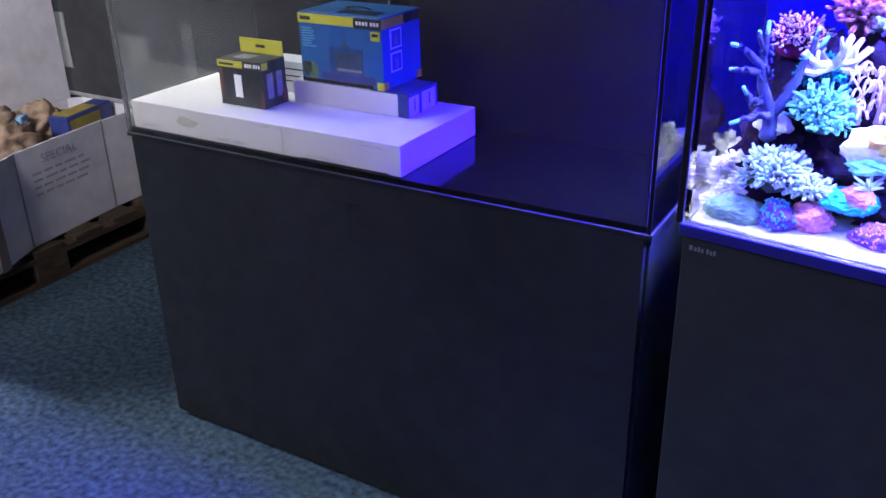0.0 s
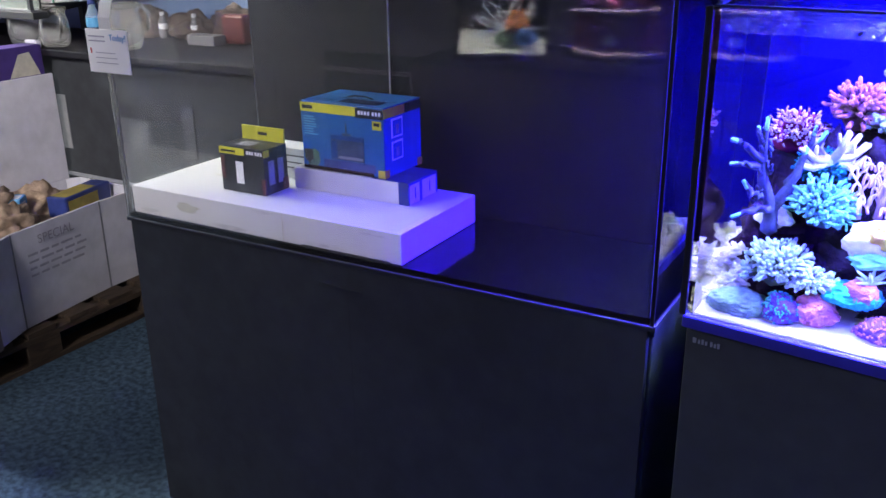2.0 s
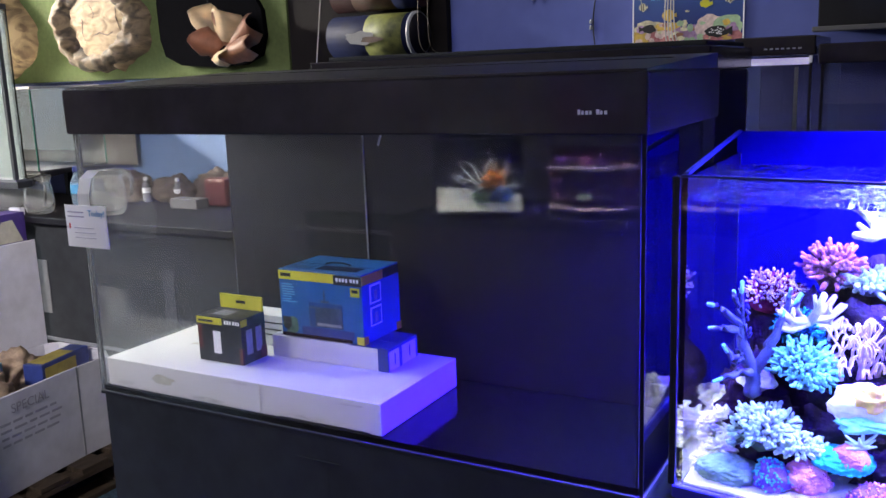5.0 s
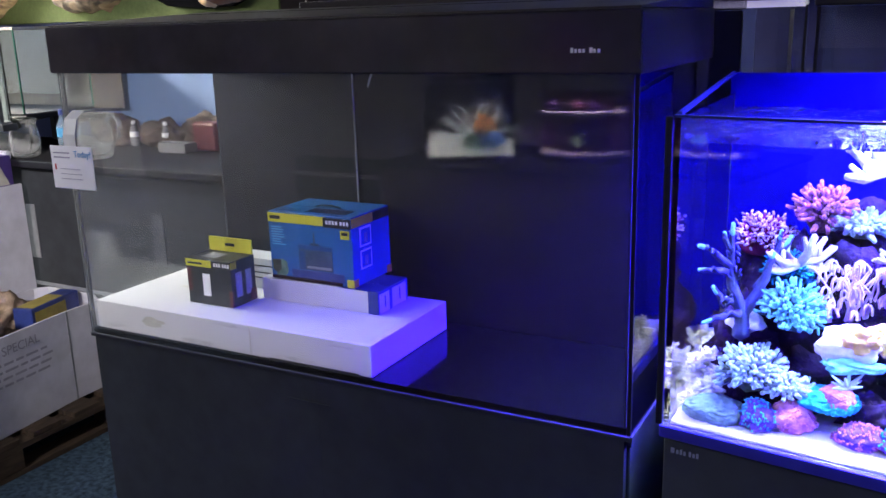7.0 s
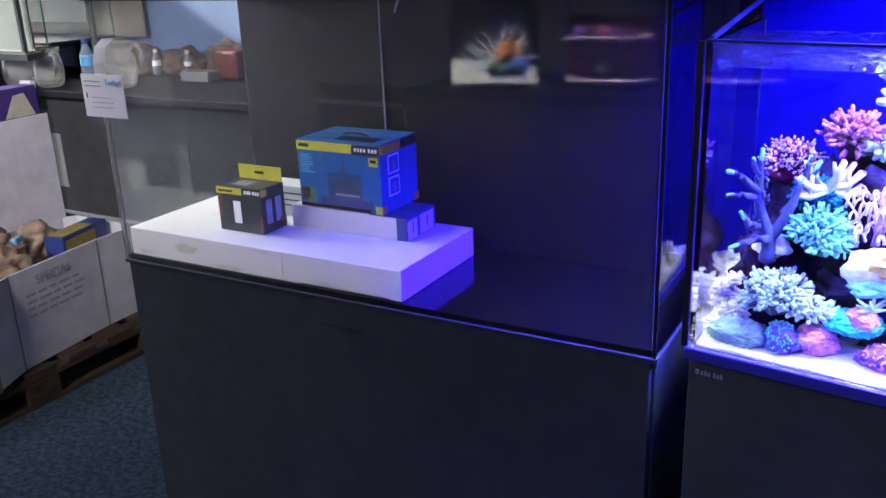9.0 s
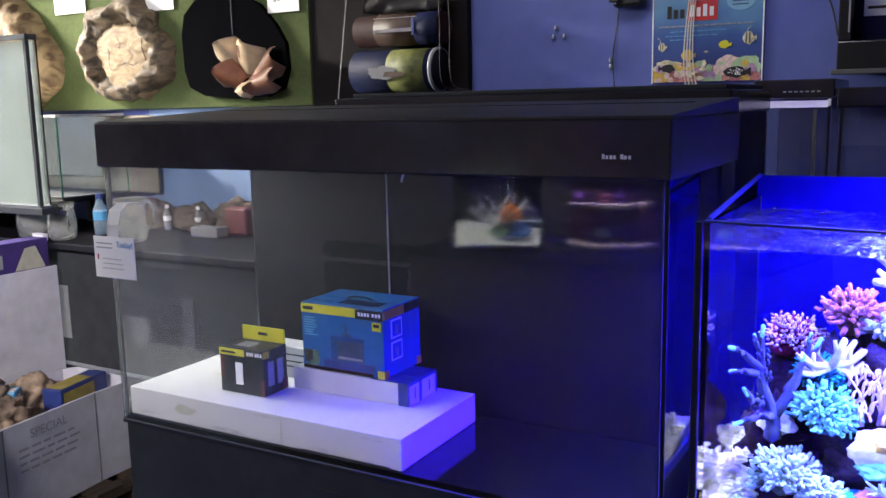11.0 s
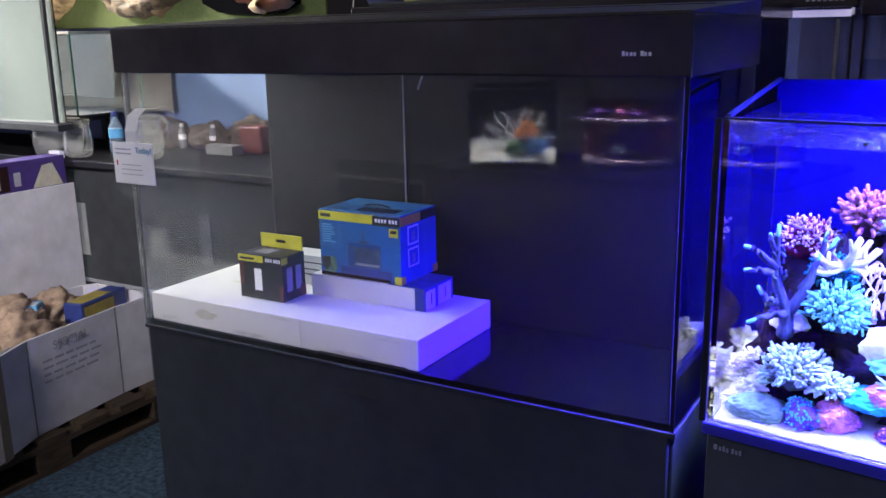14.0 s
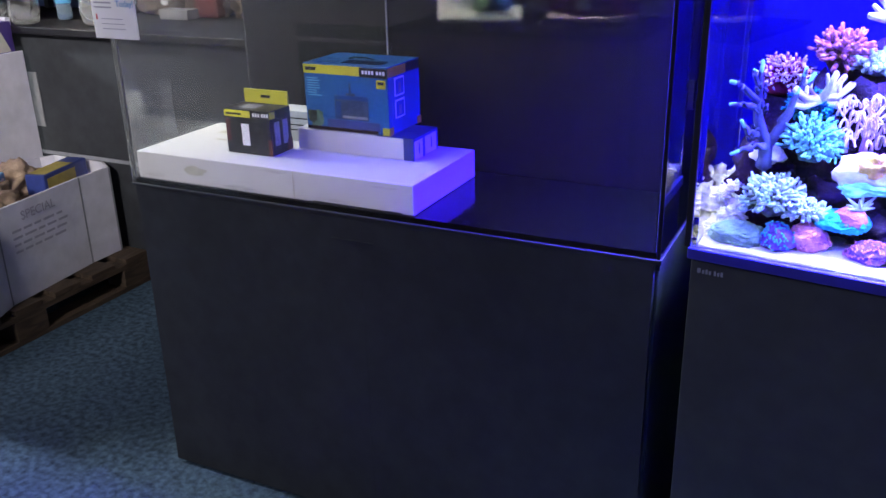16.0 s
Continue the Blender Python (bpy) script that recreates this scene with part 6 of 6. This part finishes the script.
small_pack(-3.12, 1.985, 0.455, 0.085, 0.075, 0.09, 35, M_BLUEPALE, M_WHITE, "pale blue carton among the stones in the bin")
small_pack(-3.06, 2.24, 0.435, 0.09, 0.27, 0.085, 12, M_NAVY, M_YELLOW_DULL, "dark blue and dull yellow packet in the bin")
single("mesh_bag", lump((-2.90, 1.54, 0.43), (0.06, 0.10, 0.05), 0.3, 99, 3, 3), M_BACKING, "dark mesh bag in the bin", "bag", "", True)
for sx in (1.72, 1.40):
    cable([(-2.79, sx - 0.3, 0.475), (-2.82, sx - 0.1, 0.485), (-2.86, sx, 0.49)], 0.006, M_GREY, "grey tube lying along the bin rim", "plastic_tube")


def purple_box():
    c = thing("printed_carton", "purple and red printed carton behind the white flap", "box")
    x0, x1, y0, y1, z0, z1 = -3.42, -3.315, 1.60, 2.36, 0.139, 1.065
    part("body", block(x0, x1, y0, y1, z0, z1, 0.003), material("purple_print", (0.06, 0.035, 0.18), 0.4, vary=0.2), c)
    part("red_patch", block(x1, x1 + 0.001, 1.96, 2.10, 0.95, 1.05, 0), M_ROLL_RED, c)
    part("red_patch", block(x1, x1 + 0.001, 1.72, 1.86, 0.95, 1.05, 0), M_ROLL_RED, c)
    bm = bmesh.new()
    vs = [bm.verts.new((x1 + 0.0015, y, z)) for y, z in ((2.2, 0.947), (2.34, 0.947), (2.30, 1.04), (2.25, 1.035))]
    bm.faces.new(vs)
    part("yellow_patch", bm, M_STAIN, c)
    for k, y in enumerate((1.98, 2.03, 2.12)):
        part("letter_stroke", block(x1 + 0.001, x1 + 0.002, y, y + 0.03, 0.955 + 0.005 * k, 1.02, 0), M_FAINT, c)
    return c


purple_box()
c = single("picture_card", block(-3.40, -3.36, 1.75, 2.08, 1.0655, 1.235, 0.002), M_WHITE, "white card with a pale picture standing on the carton", "card")
part("picture", block(-3.3595, -3.3585, 1.81, 2.05, 1.085, 1.21, 0), M_MINT, c, "pale green printed picture")
part("picture_corner", block(-3.3583, -3.3575, 1.92, 2.05, 1.085, 1.135, 0), M_YELLOW, c)


# ---- tanks across the aisle, seen as reflections ----
def nano_tank():
    a = thing("nano_tank", "small lit nano aquarium with white sand and orange coral", "aquarium")
    x0, x1, y0, y1, z0, z1 = -1.55, -1.25, -0.20, 0.14, 1.088, 1.345
    part("base", block(x0, x1, y0, y1, z0 - 0.02, z0 - 0.002, 0.003), M_BLACK, a)
    part("back_panel", block(x0, x1, y0, y0 + 0.006, z0, z1, 0), M_BACKING, a)
    for x in (x0, x1 - 0.005):
        no_shadow(part("side_panel", block(x, x + 0.005, y0 + 0.007, y1, z0, z1, 0), M_GLASS, a))
    bm = block(x0 + 0.006, x1 - 0.006, y0 + 0.007, y1 - 0.001, z0, z0 + 0.008, 0)
    for v in bm.verts:
        if v.co.y < 0 and v.co.z > z0 + 0.004:
            v.co.z += 0.045 if v.co.x < -1.4 else 0.012
    part("sand", bm, M_SAND, a)
    part("hood", block(x0, x1, y0, y1, 1.42, 1.45, 0.004), M_BLACK, a)
    part("top_edge", block(x0, x1, y1 - 0.004, y1, z1 - 0.004, z1, 0), M_SEAL, a, "pale glass edge")
    for x in (x0, x1 - 0.012):
        part("hood_arm", block(x, x + 0.012, y0, y0 + 0.012, z1 + 0.0005, 1.4195, 0.001), M_BLACK, a)
    return a


C_ORANGE = coral_material("orange_coral", (0.6, 0.16, 0.03), (0.85, 0.35, 0.1))
C_BLUE = coral_material("blue_coral", (0.05, 0.15, 0.5), (0.15, 0.35, 0.75))
nano_tank()
finger_bush("bush_coral", (-1.355, 0.05, 1.182), 0.038, 60, 0.006, C_ORANGE, "orange bushy coral in the nano tank", 41, 0.3)
finger_bush("bush_coral", (-1.322, 0.07, 1.132), 0.036, 60, 0.006, C_BLUE, "blue bushy coral in the nano tank", 42, 0.3)
finger_bush("bush_coral", (-1.395, 0.07, 1.128), 0.028, 50, 0.005, C_GREEN, "green bushy coral in the nano tank", 43, 0.3)
C_BONE = coral_material("bone_white_coral", (0.55, 0.60, 0.68), (0.8, 0.84, 0.9))
bm, rnd = bmesh.new(), random.Random(44)
for k in range(17):
    ang = radians(-12 + k * 12.5 + rnd.uniform(-5, 5))
    p = Vector((-1.385, 0.0, 1.15))
    for j in range(4):
        step = 0.034 * rnd.uniform(0.75, 1.1)
        q = p + Vector((math.cos(ang) * step, rnd.uniform(-0.006, 0.006), math.sin(ang) * step * 0.85))
        tube(bm, [p, q], [0.0034, 0.0028], 5)
        fork = ang + rnd.choice((-0.8, 0.8))
        tube(bm, [q, q + Vector((math.cos(fork) * 0.022, 0, math.sin(fork) * 0.02))], [0.0028, 0.002], 5)
        p, ang = q, ang + rnd.uniform(-0.45, 0.45)
single("branch_coral", bm, C_BONE, "thin white branching coral in the nano tank", "coral", smooth=True)
single("live_rock", lump((-1.37, 0.0, 1.125), (0.06, 0.04, 0.035), 0.5, 45, 3), M_ROCK, "dark rock in the nano tank", "rock", "", True)
swing = Matrix.Translation((-1.40, 0.14, 0)) @ Matrix.Rotation(radians(-25), 4, "Z") @ Matrix.Translation((1.40, -0.14, 0))
for ob in list(scene.objects):
    if ob.parent is None and ob.type in ("MESH", "EMPTY") and ("nano" in ob.get("label", "")):
        ob.matrix_basis = swing @ ob.matrix_basis


def arc_strip(cx, cy, z0, z1, ra, rb, a0, a1, n=20, wob=0.0):
    """A curved wall standing on a stretch of a circle."""
    bm = bmesh.new()
    rows = []
    for k in range(n + 1):
        t = radians(a0 + (a1 - a0) * k / n)
        w = wob * noise.noise(Vector((k * 0.45, 2.0, 0)))
        rows.append([bm.verts.new((cx + r * math.cos(t), cy + r * 0.8 * math.sin(t), z + w)) for r, z in ((ra, z0), (rb, z0), (rb, z1), (ra, z1))])
    for a, b in zip(rows, rows[1:]):
        for k in range(4):
            bm.faces.new((a[k], a[(k + 1) % 4], b[(k + 1) % 4], b[k]))
    bm.faces.new(rows[0][::-1])
    bm.faces.new(rows[-1])
    bmesh.ops.recalc_face_normals(bm, faces=bm.faces)
    return bm


def bowl_tank():
    a = thing("bowl_tank", "small bow-fronted tank with dim pink light", "aquarium")
    cx, cy, z = -1.067, -0.09, 1.068
    wine = material("wine_red_backing", (0.10, 0.018, 0.03), 0.8, vary=0.5, scale=24)
    part("base", arc_strip(cx, cy, z, z + 0.02, 0.0, 0.165, 0, 180), M_BLACK, a, "black curved base")
    part("back_panel", block(cx - 0.165, cx + 0.165, cy - 0.012, cy - 0.002, z, 1.30, 0), wine, a, "dull wine-red back")
    part("sand", arc_strip(cx, cy, z + 0.0205, z + 0.034, 0.118, 0.163, 4, 176, 24, 0.012), C_TIP, a, "pale pink sand along the bowed front", True)
    part("bed", arc_strip(cx, cy, z + 0.0205, z + 0.028, 0.0, 0.117, 2, 178), wine, a)
    # solid band added for the water surface's pale reflection
    part("ledge", block(cx - 0.145, cx + 0.085, cy, cy + 0.10, 1.222, 1.236, 0.004), material("mottled_waterline", (0.30, 0.27, 0.30), 0.9, vary=0.95, scale=70), a, "pale mottled band standing in for the bright water line")
    part("ledge_front", lump((cx + 0.13, cy + 0.05, 1.236), (0.022, 0.02, 0.014), 0.5, 8, 3), C_TIP, a, "", True)
    for x in (cx - 0.165, cx + 0.155):
        part("post", block(x, x + 0.01, cy - 0.0125, cy - 0.0025, 1.3005, 1.45, 0), M_BLACK, a)
    part("stone", lump((cx - 0.012, cy + 0.07, 1.135), (0.026, 0.02, 0.018), 0.5, 3, 3), C_PALE, a, "pale bluish stone", True)
    part("stalk", lump((cx - 0.012, cy + 0.07, 1.108), (0.02, 0.016, 0.016), 0.4, 5, 3), wine, a, "", True)
    for x, m, q in ((-0.11, C_VIOLET, 1), (-0.062, M_ROCK, 2), (-0.02, C_DOTRED, 3), (0.035, C_VIOLET, 4)):
        part("coral_knob", lump((cx + x, cy + 0.04, 1.250), (0.020, 0.014, 0.018), 0.9, 50 + q, 3, 3.0), m, a, "", True)
    part("lamp_hood", block(cx - 0.165, cx + 0.165, cy - 0.012, cy + 0.05, 1.4505, 1.50, 0.006), M_BLACK, a)
    part("lamp_strip", block(cx - 0.10, cx + 0.07, cy + 0.0505, cy + 0.054, 1.468, 1.482, 0.001), glow_material("blue_lamp_strip", (0.05, 0.03, 1.0), 3.0), a, "dim blue lamp strip")
    part("led", block(cx - 0.085, cx - 0.045, cy + 0.0505, cy + 0.054, 1.453, 1.462, 0.001), M_LED, a, "red indicator lamp")
    return a


bowl_tank()
s = thing("tank_stand", "dark brown stand under the small tanks", "stand")
part("body", block(-1.72, -0.84, -0.34, 0.20, 0.0, 1.05, 0.004), material("dark_brown_laminate", (0.10, 0.05, 0.045), 0.45, vary=0.25), s)
part("top", block(-1.73, -0.83, -0.35, 0.21, 1.051, 1.067, 0.003), M_VELVET, s)
f = thing("empty_tank_frame", "empty tank with a pale grey frame on a black stand", "tank")
part("stand", block(-2.46, -1.75, -0.25, 0.12, 0.0, 0.60, 0.004), M_BLACK, f)
part("back_panel", block(-2.44, -1.77, -0.25, -0.24, 0.601, 1.0, 0), M_BACKING, f)
for x in (-2.44, -1.785):
    part("post", block(x, x + 0.015, 0.10, 0.115, 0.601, 0.985, 0.001), M_SEAL, f)
part("top_bar", block(-2.44, -1.77, 0.10, 0.115, 0.9855, 1.0, 0.001), M_SEAL, f)
